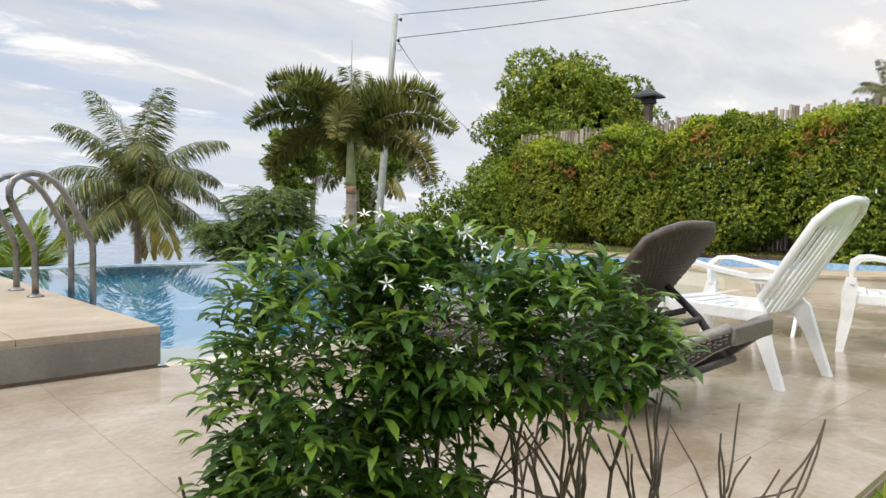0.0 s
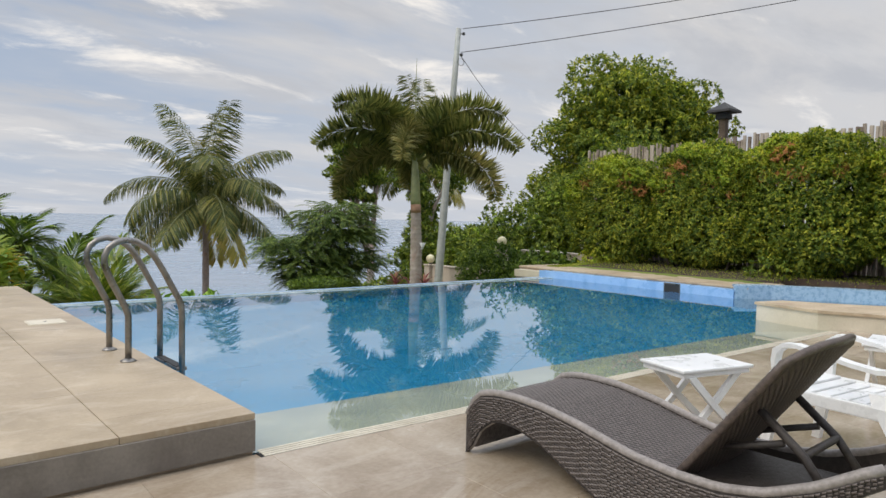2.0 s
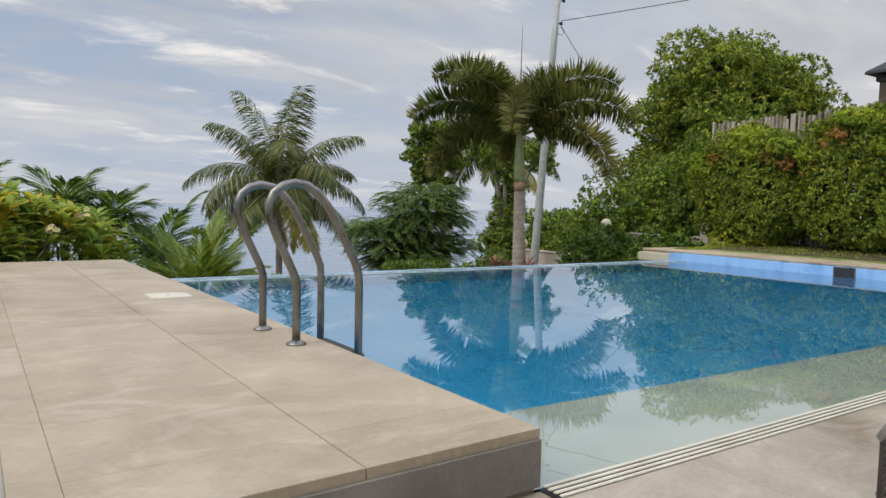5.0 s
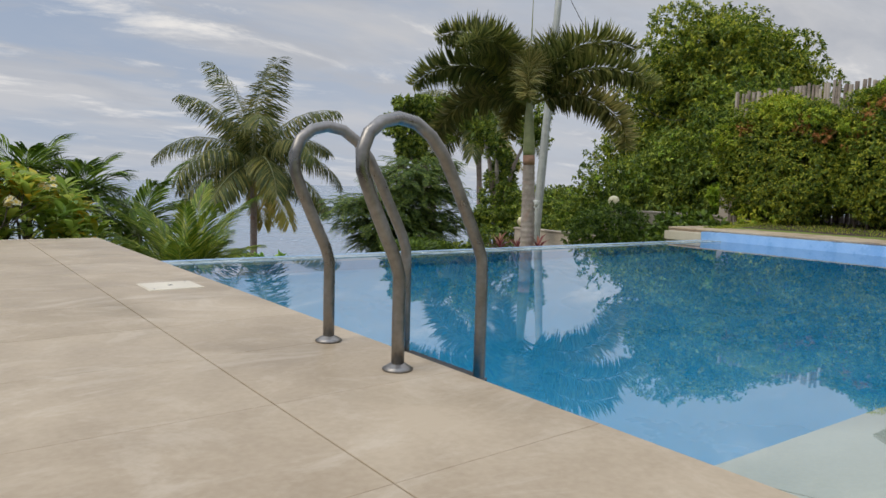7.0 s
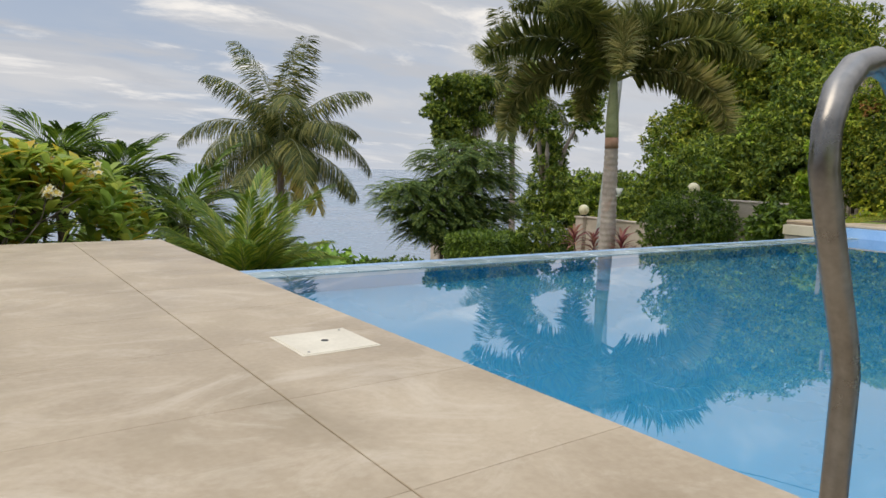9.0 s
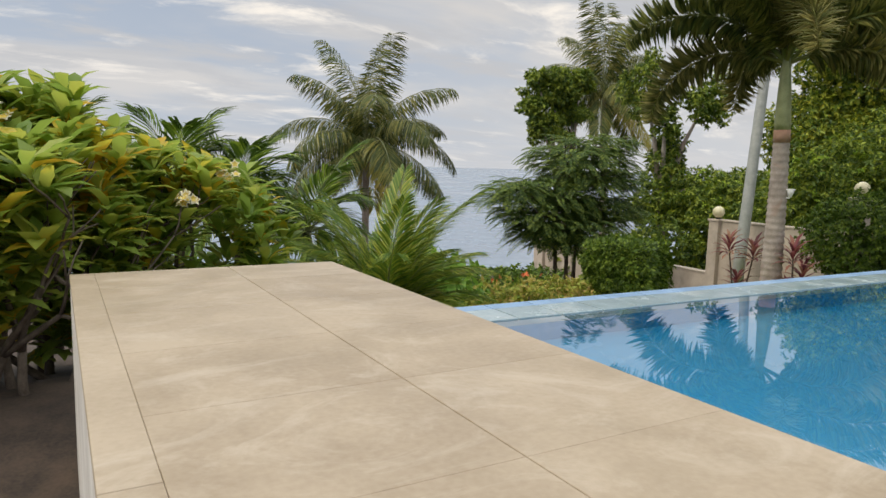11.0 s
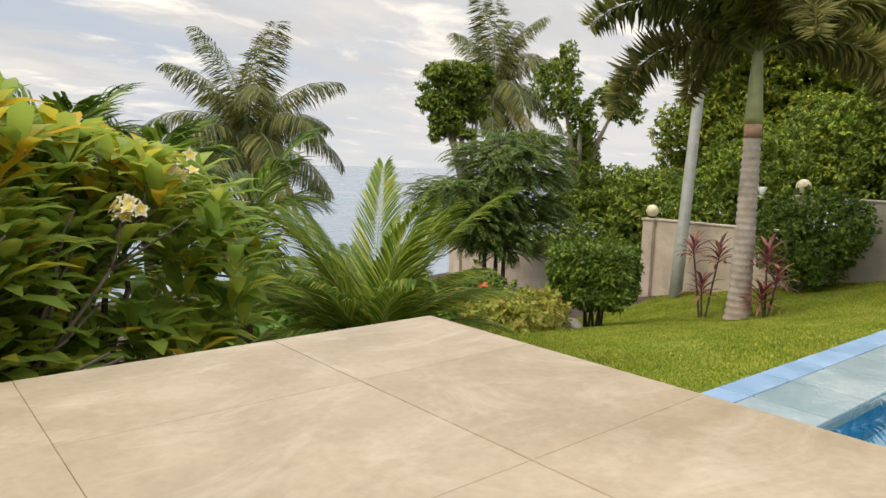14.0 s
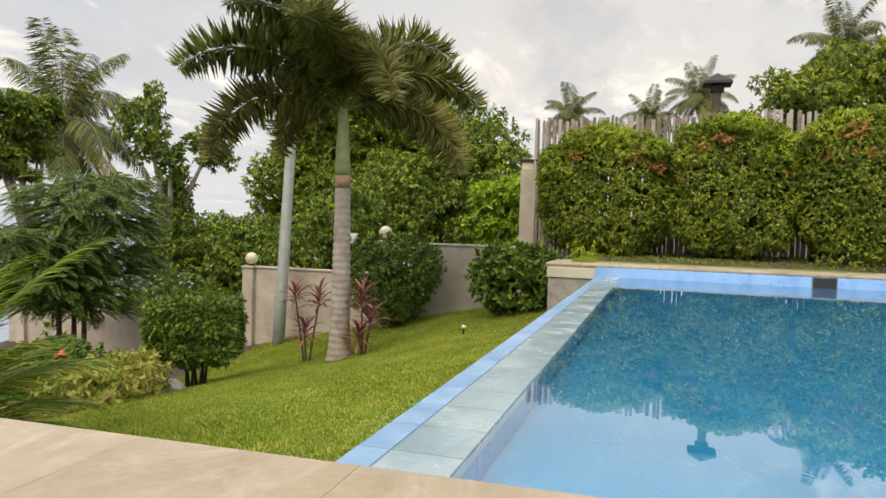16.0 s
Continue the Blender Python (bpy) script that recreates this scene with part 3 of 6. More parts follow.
def pieces(name, parent, specs, material, bevel=0.004):
    """Flat slabs as parts of a piece of the setting; alike ones share a mesh. specs: lo, hi."""
    made = {}
    for lo, hi in specs:
        size = tuple(round(b - a, 3) for a, b in zip(lo, hi))
        if size not in made:
            bm = bmesh.new()
            h = [s / 2 for s in size]
            c = bevel
            low = [bm.verts.new((sx * h[0], sy * h[1], -h[2])) for sx, sy in ((-1, -1), (1, -1), (1, 1), (-1, 1))]
            mid = [bm.verts.new((sx * h[0], sy * h[1], h[2] - c)) for sx, sy in ((-1, -1), (1, -1), (1, 1), (-1, 1))]
            top = [bm.verts.new((sx * (h[0] - c), sy * (h[1] - c), h[2])) for sx, sy in ((-1, -1), (1, -1), (1, 1), (-1, 1))]
            for a, b in ((low, mid), (mid, top)):
                for k in range(4):
                    bm.faces.new((a[k], a[(k + 1) % 4], b[(k + 1) % 4], b[k]))
            bm.faces.new(top)
            me = bpy.data.meshes.new(name)
            bm.normal_update()
            bm.to_mesh(me)
            bm.free()
            me.materials.append(material)
            made[size] = me
        ob = new(name, made[size])
        ob.parent = parent
        ob.location = [(a + b) / 2 for a, b in zip(lo, hi)]


# deck body, with a white west face
deck = structure("deck", slab((-1.488, 0.012, -1.9), (-0.006, 7.67, 0.165)), JOINT, "raised pool deck of washed concrete slabs", "pool deck", DECK_POSE)
westface = structure("wall_deck_west", slab((-1.505, 0.0, -1.6), (-1.489, 7.69, 0.160)), WHITEWALL, "weathered white side wall of the raised deck", "wall", DECK_POSE)
northface = structure("wall_deck_north", slab((-1.489, 7.671, -1.9), (-0.006, 7.69, 0.160)), WHITEWALL, "weathered white end wall of the raised deck", "wall", DECK_POSE)
eastface = structure("wall_deck_east", slab((-0.0055, 0.03, -1.6), (0.004, 7.69, 0.158)), POOLTILE, "blue tiled pool side under the deck edge", "pool wall", DECK_POSE)

# pool shell
shell = bmesh.new()
prism(shell, [(-0.35, 1.10), (9.4, 0.85), (9.4, 6.46), (-0.35, 6.46)], -0.90, -0.62)
structure("floor_pool", shell, POOLTILE, "blue tiled pool floor under water", "pool floor")
# added slopes, tilted up so the far pool sides catch as much light
slopes = bmesh.new()
for line in (((0.0, 4.5, -0.622), (9.4, 4.5, -0.622), (9.4, 6.458, -0.15), (0.0, 6.458, -0.15)), ((7.9, 1.1, -0.622), (7.9, 6.4, -0.622), (9.398, 6.4, -0.15), (9.398, 1.1, -0.15))):
    top = [slopes.verts.new(v) for v in line]
    low = [slopes.verts.new((v[0], v[1], -0.64)) for v in line]
    for k in range(4):
        slopes.faces.new((low[k], low[(k + 1) % 4], top[(k + 1) % 4], top[k]))
    slopes.faces.new(top)
    slopes.faces.new(low[::-1])
bmesh.ops.recalc_face_normals(slopes, faces=slopes.faces)
structure("floor_pool_light_slope", slopes, POOLTILE, "added blue slopes that keep the far pool sides evenly lit", "pool floor")
structure("wall_pool_north", slab((-0.2, 6.46, -2.2), (9.4, 6.84, -0.05)), POOLTILE, "blue tiled infinity edge wall of the pool", "pool wall")
structure("wall_pool_east", slab((9.4, 2.42, -1.7), (9.72, 6.86, 0.13)), POOLWALL, "pale blue tiled wall along the pool", "pool wall")
step = bmesh.new()
prism(step, [(-0.02, 0.96), (7.35, 0.70), (9.4, 0.62), (9.4, 0.85), (-0.05, 1.10)], -0.62, -0.16)
structure("wall_pool_shelf", step, POOLTILE, "blue tiled drop from the shallow shelf", "pool wall")
shelf = bmesh.new()
v = [shelf.verts.new(p) for p in ((-0.02, 0.008, -0.017), (7.3, 0.008, -0.017), (9.4, 0.008, -0.1), (9.4, 0.86, -0.155), (-0.04, 1.11, -0.155))]
shelf.faces.new(v)
structure("floor_shelf", shelf, SHELF, "beige tiled shallow entry shelf under water", "pool floor")

wat = bmesh.new()
v = [wat.verts.new((x, y, WZ)) for x, y in ((0.003, 0.006), (7.3, 0.006), (7.45, 0.9), (8.0, 0.3), (9.2, -0.75), (10.6, -1.15), (11.25, -0.6), (11.05, 0.1), (10.6, 1.2), (9.95, 2.05), (9.4, 2.42), (9.4, 6.46), (-0.19, 6.46))]
wat.faces.new(v)
tagged(part("water_pool", wat, WATER), "still clear blue pool water with mirror reflections", "water", kind="structure")

# spa bay
bay = bmesh.new()
inner = [(9.402, 2.40), (9.98, 2.08), (10.62, 1.22), (11.08, 0.10), (11.25, -0.70), (10.9, -1.3)]
outer = [(9.72, 2.62), (10.15, 2.30), (10.85, 1.35), (11.33, 0.18), (11.55, -0.75), (11.15, -1.55)]
prism(bay, [*outer[::-1], *inner], -1.6, 0.20)
structure("wall_bay", bay, MOSAIC, "curved wall of small blue mosaic tiles", "pool wall")
fb = bmesh.new()
prism(fb, [(7.2, -1.4), (11.3, -1.4), (11.2, 0.2), (9.38, 2.40), (9.38, 0.9), (7.2, 0.9)], -0.75, -0.55)
structure("floor_bay", fb, POOLTILE, "blue tiled floor of the curved bay", "pool floor")
rim = bmesh.new()
prism(rim, [(7.30, 0.98), (7.14, 0.15), (7.42, -0.55), (8.05, -1.25), (9.1, -1.85), (10.4, -2.2), (11.4, -2.25), (11.4, -1.45), (10.4, -1.30), (9.35, -1.0), (8.6, -0.45), (8.1, 0.20), (7.75, 0.85)], -1.0, 0.185)
structure("wall_rim", rim, SHELF, "low beige rim wall round the curved bay", "pool rim")
cap = bmesh.new()
prism(cap, [(7.28, 1.0), (7.115, 0.15), (7.40, -0.565), (8.04, -1.27), (9.09, -1.87), (10.4, -2.225), (11.42, -2.27), (11.42, -1.43), (10.4, -1.28), (9.36, -0.975), (8.62, -0.43), (8.12, 0.22), (7.77, 0.87)], 0.189, 0.225)
structure("trim_rim", cap, STONECAP, "brown sandstone top of the bay rim", "coping")

# terrace body and the edge grate
terrace = structure("terrace", slab((-1.22, -3.02, -0.40), (7.6, 0.0, -0.022)), JOINT, "wet beige stone terrace beside the pool", "terrace")
tside = structure("terrace_east", slab((7.602, -3.02, -0.40), (16, -2.3, -0.022)), JOINT, "wet beige stone terrace beyond the bay", "terrace")

corner = bmesh.new()
prism(corner, [(7.602, -2.296), (11.4, -2.296), (10.4, -2.17), (9.1, -1.82), (8.05, -1.22), (7.602, -0.72)], -0.40, -0.001)
structure("terrace_corner", corner, TERRACE, "wet beige stone terrace curving round the bay rim", "terrace")


# ---- loose and fixed things ----
def ladder():
    t = thing("pool_ladder", "dull stainless steel pool ladder hooked over the deck edge", "pool ladder", DECK_POSE @ pose(-0.165, 1.69, 0.2))
    for k in range(2):
        y = 0.50 * k
        side = [(0, 0), (0, 0.15), (0, 0.33), (-0.018, 0.39), (-0.065, 0.49), (-0.115, 0.60), (-0.150, 0.69), (-0.152, 0.755), (-0.128, 0.815), (-0.08, 0.855), (-0.015, 0.873), (0.055, 0.862), (0.12, 0.82), (0.175, 0.755), (0.235, 0.65), (0.30, 0.52), (0.345, 0.43), (0.366, 0.37), (0.37, 0.30), (0.37, 0.0), (0.37, -0.81)]
        pts = [(u, y, w * 0.975) for u, w in side]
        part("rail", tube(bmesh.new(), pts, 0.0225, 14), STEEL, t, "bent steel tube rail", True)
        part("foot_flange", lathe(bmesh.new(), [(0.052, 0.0), (0.054, 0.006), (0.040, 0.014), (0.027, 0.022), (0.0235, 0.024)], 20, (0, y, 0)), STEEL, t, "round steel flange", True)
    for z in (-0.10, -0.37, -0.64):
        s = part("step", slab((0.325, -0.01, z - 0.012), (0.405, 0.51, z + 0.012), 0.006), STEEL, t)
        part("grip", slab((0.335, 0.03, z + 0.013), (0.395, 0.47, z + 0.017)), BLACK, s, "black grip strip")
    return t


ladder()


def lid():
    t = thing("skimmer_lid", "square cream plastic skimmer lid set in the deck", "skimmer lid", DECK_POSE @ pose(-0.292, 3.945, 0.2005))
    part("frame", slab((-0.155, -0.155, -0.012), (0.155, 0.155, 0.0015)), LIDPLASTIC, t)
    plate = part("plate", slab((-0.145, -0.145, 0.0), (0.145, 0.145, 0.004), 0.002), LIDPLASTIC, t)
    # black disc on the plate, drawn for the dark of a finger hole
    part("finger_hole_shade", lathe(bmesh.new(), [(0.015, 0.0042), (0.013, 0.0055), (0.006, 0.0055)], 14), BLACK, plate, "black disc for the shade in the finger hole")
    for sx, sy in ((-1, -1), (1, 1)):
        part("screw", lathe(bmesh.new(), [(0.006, 0.0042), (0.005, 0.0055)], 8, (sx * 0.12, sy * 0.12, 0)), STEEL, plate)


lid()


def inlet():
    t = thing("overflow_inlet", "square overflow opening framed in the blue wall, its shade a black plate", "pool inlet", pose(9.4, 3.58, 0.05))
    # flat black plate on the wall, painting the shade inside the opening
    part("back", slab((-0.004, -0.15, -0.07), (0.002, 0.15, 0.075)), BLACK, t)
    for lo, hi in (((-0.012, -0.165, 0.07), (0.0, 0.165, 0.088)), ((-0.012, -0.165, -0.085), (0.0, -0.148, 0.07)), ((-0.012, 0.148, -0.085), (0.0, 0.165, 0.07))):
        part("frame", slab(lo, hi), STEEL, t)


inlet()


def lounger():
    t = thing("sun_lounger", "curved dark brown wicker sun lounger, backrest raised", "sun lounger", pose(0.90, -0.66, 0.0, 0, 0, 3))
    # profile along the length s (towards -y): top and underside of the side panels
    S = [0.0, 0.03, 0.10, 0.18, 0.25, 0.35, 0.5, 0.7, 0.88, 1.0, 1.2, 1.38, 1.54, 1.70, 1.84, 1.89]
    T = [0.20, 0.27, 0.33, 0.348, 0.355, 0.358, 0.35, 0.32, 0.28, 0.255, 0.236, 0.238, 0.268, 0.33, 0.41, 0.43]
    B = [0.0, 0.02, 0.14, 0.20, 0.22, 0.215, 0.175, 0.08, 0.0, 0.0, 0.03, 0.08, 0.145, 0.225, 0.34, 0.37]
    W = 0.70
    top = lambda s: float(np.interp(s, S, T))
    tuck = lambda s: 0.13 * max(0.0, (s - 1.42) / 0.46) ** 2
    for x in (0.0, W - 0.035):
        bm = bmesh.new()
        fine = np.linspace(0, 1.89, 42)
        rows = []
        for s in fine:
            a, b = float(np.interp(s, S, B)), top(s)
            q = tuck(s) if x == 0.0 else -tuck(s)
            rows.append([bm.verts.new((x + q + dx, -s, z)) for dx, z in ((0, a), (0.035, a), (0.035, b), (0, b))])
        for a, b in zip(rows, rows[1:]):
            for k in range(4):
                bm.faces.new((a[k], b[k], b[(k + 1) % 4], a[(k + 1) % 4]))
        bm.faces.new(rows[0][::-1]), bm.faces.new(rows[-1])
        bmesh.ops.recalc_face_normals(bm, faces=bm.faces)
        panel = part("side_panel", bm, WICKERDARK, t, "woven dark wicker side panel")
        # woven strands: columns of short horizontal straps on the panel's face
        V, F = [], []
        outx = x - 0.004 if x == 0.0 else x + 0.039
        for i, s in enumerate(np.arange(0.02, 1.87, 0.0165)):
            a, b = float(np.interp(s, S, B)) + 0.012, top(s) - 0.012
            rows_n = max(1, int((b - a) / 0.0115))
            for j in range(rows_n):
                z = a + (j + 0.5) * (b - a) / rows_n
                dz = 0.0042
                off = 0.005 if (i + j) % 2 else 0.0
                q = tuck(s + 0.012) if x == 0.0 else -tuck(s + 0.012)
                e = (outx - off if x == 0.0 else outx + off) + q
                z2 = z + (top(s + 0.0155) - top(s)) * 0.8
                k = len(V)
                inn = (x if x == 0.0 else x + 0.035) + q
                V += [(e, -s, z - dz), (e, -s - 0.0155, z2 - dz), (e, -s - 0.0155, z2 + dz), (e, -s, z + dz), (inn, -s, z - dz), (inn, -s - 0.0155, z2 - dz), (inn, -s - 0.0155, z2 + dz), (inn, -s, z + dz)]
                F += [(k, k + 1, k + 2, k + 3), (k + 3, k + 2, k + 6, k + 7), (k + 4, k + 5, k + 1, k)]
        bulk("weave", V, F, WICKER, panel, "woven wicker strands")["kind"] = "stuff"
        for prof, rad in ((T, 0.021), (B, 0.014)):
            pts = [(x + 0.0175 + (tuck(s) if x == 0.0 else -tuck(s)), -s, float(np.interp(s, S, prof)) + (0.004 if prof is T else 0.012)) for s in np.linspace(0.0, 1.88, 40)]
            part("rim", tube(bmesh.new(), pts, rad, 8), WICKERRIM, t, "smooth grey-brown rim", True)
    ends = bmesh.new()
    box(ends, (0.03, -0.045, 0.03), (W - 0.03, -0.005, 0.26), 0.008)
    part("foot_panel", ends, WICKER, t)
    part("rear_rail", slab((0.14, -1.905, 0.365), (W - 0.14, -1.865, 0.435), 0.01), WICKER, t)

    def weave(name, length, width, place, thick=0.02):
        """A woven panel: cross straps over lengthwise ones."""
        V, F = [], []
        nL, nW = int(length / 0.021), int(width / 0.0135)
        for i in range(nL):
            for j in range(nW):
                u0, u1 = i * length / nL, (i + 0.86) * length / nL
                w0, w1 = j * width / nW, (j + 0.80) * width / nW
                h = 0.004 if (i + j) % 2 else 0.0
                k = len(V)
                V += [place(u, w, h) for u, w in ((u0, w0), (u1, w0), (u1, w1), (u0, w1))] + [place((u0 + u1) / 2, (w0 + w1) / 2, h + 0.004)]
                F += [(k, k + 1, k + 4), (k + 1, k + 2, k + 4), (k + 2, k + 3, k + 4), (k + 3, k, k + 4)]
        return V, F

    # seat
    def seat_at(u, w, h):
        return (0.035 + w, -0.06 - u, top(0.06 + u) - 0.012 + h)

    bm = bmesh.new()
    rows = [[bm.verts.new(Vector(seat_at(u, w, dz))) for w, dz in ((0, -0.02), (0.63, -0.02), (0.63, -0.002), (0, -0.002))] for u in np.linspace(0, 1.14, 16)]
    for a, b in zip(rows, rows[1:]):
        for k in range(4):
            bm.faces.new((a[k], b[k], b[(k + 1) % 4], a[(k + 1) % 4]))
    bm.faces.new(rows[0][::-1]), bm.faces.new(rows[-1])
    seat = part("seat", bm, WICKERDARK, t)
    V, F = weave("seat_weave", 1.14, 0.63, seat_at)
    bulk("weave", V, F, WICKER, seat, "woven seat strands")["kind"] = "stuff"
    # raised backrest, hinged at the end of the seat
    h0, h1 = Vector((0.05, -1.17, 0.235)), Vector((0.05, -1.66, 0.88))
    along = (h1 - h0).normalized()
    nor = Vector((0, along.z, -along.y)) * 1.0

    def back_at(u, w, h):
        bow = 0.03 * math.sin(math.pi * w / 0.60)
        edge = 0.17 * max(0, (abs(w - 0.30) - 0.08) / 0.22) ** 2 * (u / 0.76) ** 2
        p = h0 + along * (u - edge * 0.6) + nor * (h - bow)
        return (p.x + w, p.y, p.z)

    bm = bmesh.new()
    us, ws = np.linspace(0, 0.76, 10), np.linspace(0, 0.60, 9)
    face = [[[bm.verts.new(back_at(u, w, h)) for w in ws] for u in us] for h in (-0.028, -0.003)]
    for side in (0, 1):
        for i in range(9):
            for j in range(8):
                q = (face[side][i][j], face[side][i + 1][j], face[side][i + 1][j + 1], face[side][i][j + 1])
                bm.faces.new(q)
    for i in range(9):
        for j in (0, 8):
            bm.faces.new((face[0][i][j], face[0][i + 1][j], face[1][i + 1][j], face[1][i][j]))
    for j in range(8):
        for i in (0, 9):
            bm.faces.new((face[0][i][j], face[0][i][j + 1], face[1][i][j + 1], face[1][i][j]))
    bmesh.ops.recalc_face_normals(bm, faces=bm.faces)
    back = part("backrest", bm, WICKERDARK, t, "raised woven backrest")
    for h in (-0.002, -0.034):
        V, F = weave("back_weave", 0.76, 0.60, lambda u, w, e, h=h: back_at(u, w, h + (e if h > -0.02 else -e + 0.004)))
        bulk("weave", V, F, WICKERBROWN, back, "woven back strands")["kind"] = "stuff"
    edge = [back_at(u, 0, -0.015) for u in us] + [back_at(0.76, w, -0.015) for w in ws[1:-1]] + [back_at(u, 0.60, -0.015) for u in us[::-1]]
    part("rim", tube(bmesh.new(), edge, 0.017, 8), WICKERBROWN, back, "rolled wicker rim", True)
    # prop frame behind the backrest
    prop = bmesh.new()
    for x in (0.16, 0.50):
        tube(prop, [(x, -1.43, 0.56), (x, -1.62, 0.40), (x, -1.74, 0.235)], 0.017, 8)
        tube(prop, [(x, -1.27, 0.34), (x, -1.55, 0.43)], 0.014, 8)
    tube(prop, [(0.16, -1.62, 0.40), (0.50, -1.62, 0.40)], 0.015, 8)
    tube(prop, [(0.10, -1.74, 0.235), (0.58, -1.74, 0.235)], 0.016, 8)
    part("prop_frame", prop, WICKERDARK, t, "dark folding prop frame", True)
    part("bed_frame", slab((0.10, -1.62, 0.205), (W - 0.10, -1.20, 0.225), 0.008), WICKERDARK, t)
    w = part("wheel", tube(bmesh.new(), [(0.045, -1.42, 0.07), (0.09, -1.42, 0.07)], 0.065, 18), BLACK, t, "black plastic wheel")
    part("hub", tube(bmesh.new(), [(0.04, -1.42, 0.07), (0.045, -1.42, 0.07)], 0.02, 10), WICKERRIM, w)


lounger()


def chair(m, label):
    """A white moulded high-back armchair that faces +y."""
    t = thing("plastic_armchair", label, "chair", m, "white terrace chairs")
    # seat of slats
    for i in range(6):
        z = 0.36 + 0.03 * (i / 5) ** 2
        part("seat_slat", slab((-0.235, -0.20 + 0.078 * i, z - 0.012), (0.235, -0.13 + 0.078 * i, z + 0.006), 0.005), WHITEPLASTIC, t)
    part("seat_front", slab((-0.25, 0.265, 0.31), (0.25, 0.295, 0.392), 0.008), WHITEPLASTIC, t)

    def back(u, x, d=0.0):
        y, z = -0.20 - 0.38 * u, 0.34 + 0.61 * u
        bow = -0.05 * (1 - (x / 0.25) ** 2)
        return Vector((x, y + bow + d, z))

    for i in range(7):
        x = -0.15 + 0.05 * i
        pts = [back(u, x) for u in np.linspace(0.02, 0.80, 6)]
        bm = bmesh.new()
        rows = [[bm.verts.new(p + Vector((sx * 0.016, sy, 0))) for sx, sy in ((-1, -0.006), (1, -0.006), (1, 0.006), (-1, 0.006))] for p in pts]
        for a, b in zip(rows, rows[1:]):
            for k in range(4):
                bm.faces.new((a[k], a[(k + 1) % 4], b[(k + 1) % 4], b[k]))
        part("back_slat", bm, WHITEPLASTIC, t)
    bm = bmesh.new()
    edge = [back(u, -0.215) for u in np.linspace(0, 0.82, 7)] + [back(0.94, -0.17), back(1.0, -0.08), back(1.0, 0.08), back(0.94, 0.17)] + [back(u, 0.215) for u in np.linspace(0.82, 0, 7)]
    tube(bm, edge, 0.024, 8)
    part("back_frame", bm, WHITEPLASTIC, t, smooth=True)
    bm = bmesh.new()
    us, xs = (0.78, 0.86, 0.94, 0.99), np.linspace(-0.19, 0.19, 9)
    g = [[bm.verts.new(back(u, x * (1.0 if u < 0.9 else 0.75 if u < 0.97 else 0.55), d)) for x in xs] for d in (0, 0.012) for u in us]
    for s in (0, 4):
        for i in range(3):
            for j in range(8):
                bm.faces.new((g[s + i][j], g[s + i][j + 1], g[s + i + 1][j + 1], g[s + i + 1][j]))
    part("back_top", bm, WHITEPLASTIC, t)
    for s in (-1, 1):
        x = 0.27 * s
        leg = bmesh.new()

        def plank(pts, w, d):
            rows = [[leg.verts.new(Vector(p) + Vector((sx * d, sy * w_, 0))) for sx, sy in ((-1, -1), (1, -1), (1, 1), (-1, 1))] for p, w_ in zip(pts, w)]
            for a, b in zip(rows, rows[1:]):
                for k in range(4):
                    leg.faces.new((a[k], a[(k + 1) % 4], b[(k + 1) % 4], b[k]))
            leg.faces.new(rows[0][::-1]), leg.faces.new(rows[-1])

        plank([(x * 1.02, 0.33, 0.0), (x, 0.30, 0.2), (x, 0.29, 0.36), (x, 0.275, 0.46)], (0.022, 0.032, 0.042, 0.032), 0.018)
        part("front_leg", leg, WHITEPLASTIC, t)
        leg = bmesh.new()
        plank([(x * 1.02, -0.42, 0.0), (x, -0.34, 0.2), (x * 0.95, -0.26, 0.38), (x * 0.85, -0.22, 0.44)], (0.022, 0.032, 0.06, 0.05), 0.018)
        part("rear_leg", leg, WHITEPLASTIC, t)
        arm = bmesh.new()
        pts = [(x, 0.275, 0.45), (x, 0.285, 0.52), (x * 1.01, 0.275, 0.575), (x * 1.03, 0.23, 0.612), (x * 1.04, 0.16, 0.618), (x * 1.05, 0.04, 0.60), (x * 1.03, -0.10, 0.572), (x * 0.97, -0.22, 0.555), (x * 0.88, -0.31, 0.565)]
        rows = [[arm.verts.new(Vector(p) + Vector((sx * 0.032, sz * (0.012 if n_ < 3 else 0.004), sz * (0.002 if n_ < 2 else 0.011)))) for sx, sz in ((-1, -1), (1, -1), (1, 1), (-1, 1))] for n_, p in enumerate(pts)]
        for a, b in zip(rows, rows[1:]):
            for k in range(4):
                arm.faces.new((a[k], a[(k + 1) % 4], b[(k + 1) % 4], b[k]))
        arm.faces.new(rows[0][::-1]), arm.faces.new(rows[-1])
        bmesh.ops.recalc_face_normals(arm, faces=arm.faces)
        part("armrest", arm, WHITEPLASTIC, t)
        part("seat_side", slab((min(x * 0.86, x), -0.26, 0.32), (max(x * 0.86, x), 0.29, 0.385), 0.008), WHITEPLASTIC, t)
    return t


chair(pose(2.47, -1.96, 0, 0, 0, -5), "white moulded plastic high-back armchair beside the lounger")
chair(pose(3.92, -2.45, 0, 0, 0, 16), "white moulded plastic armchair on the wet terrace")


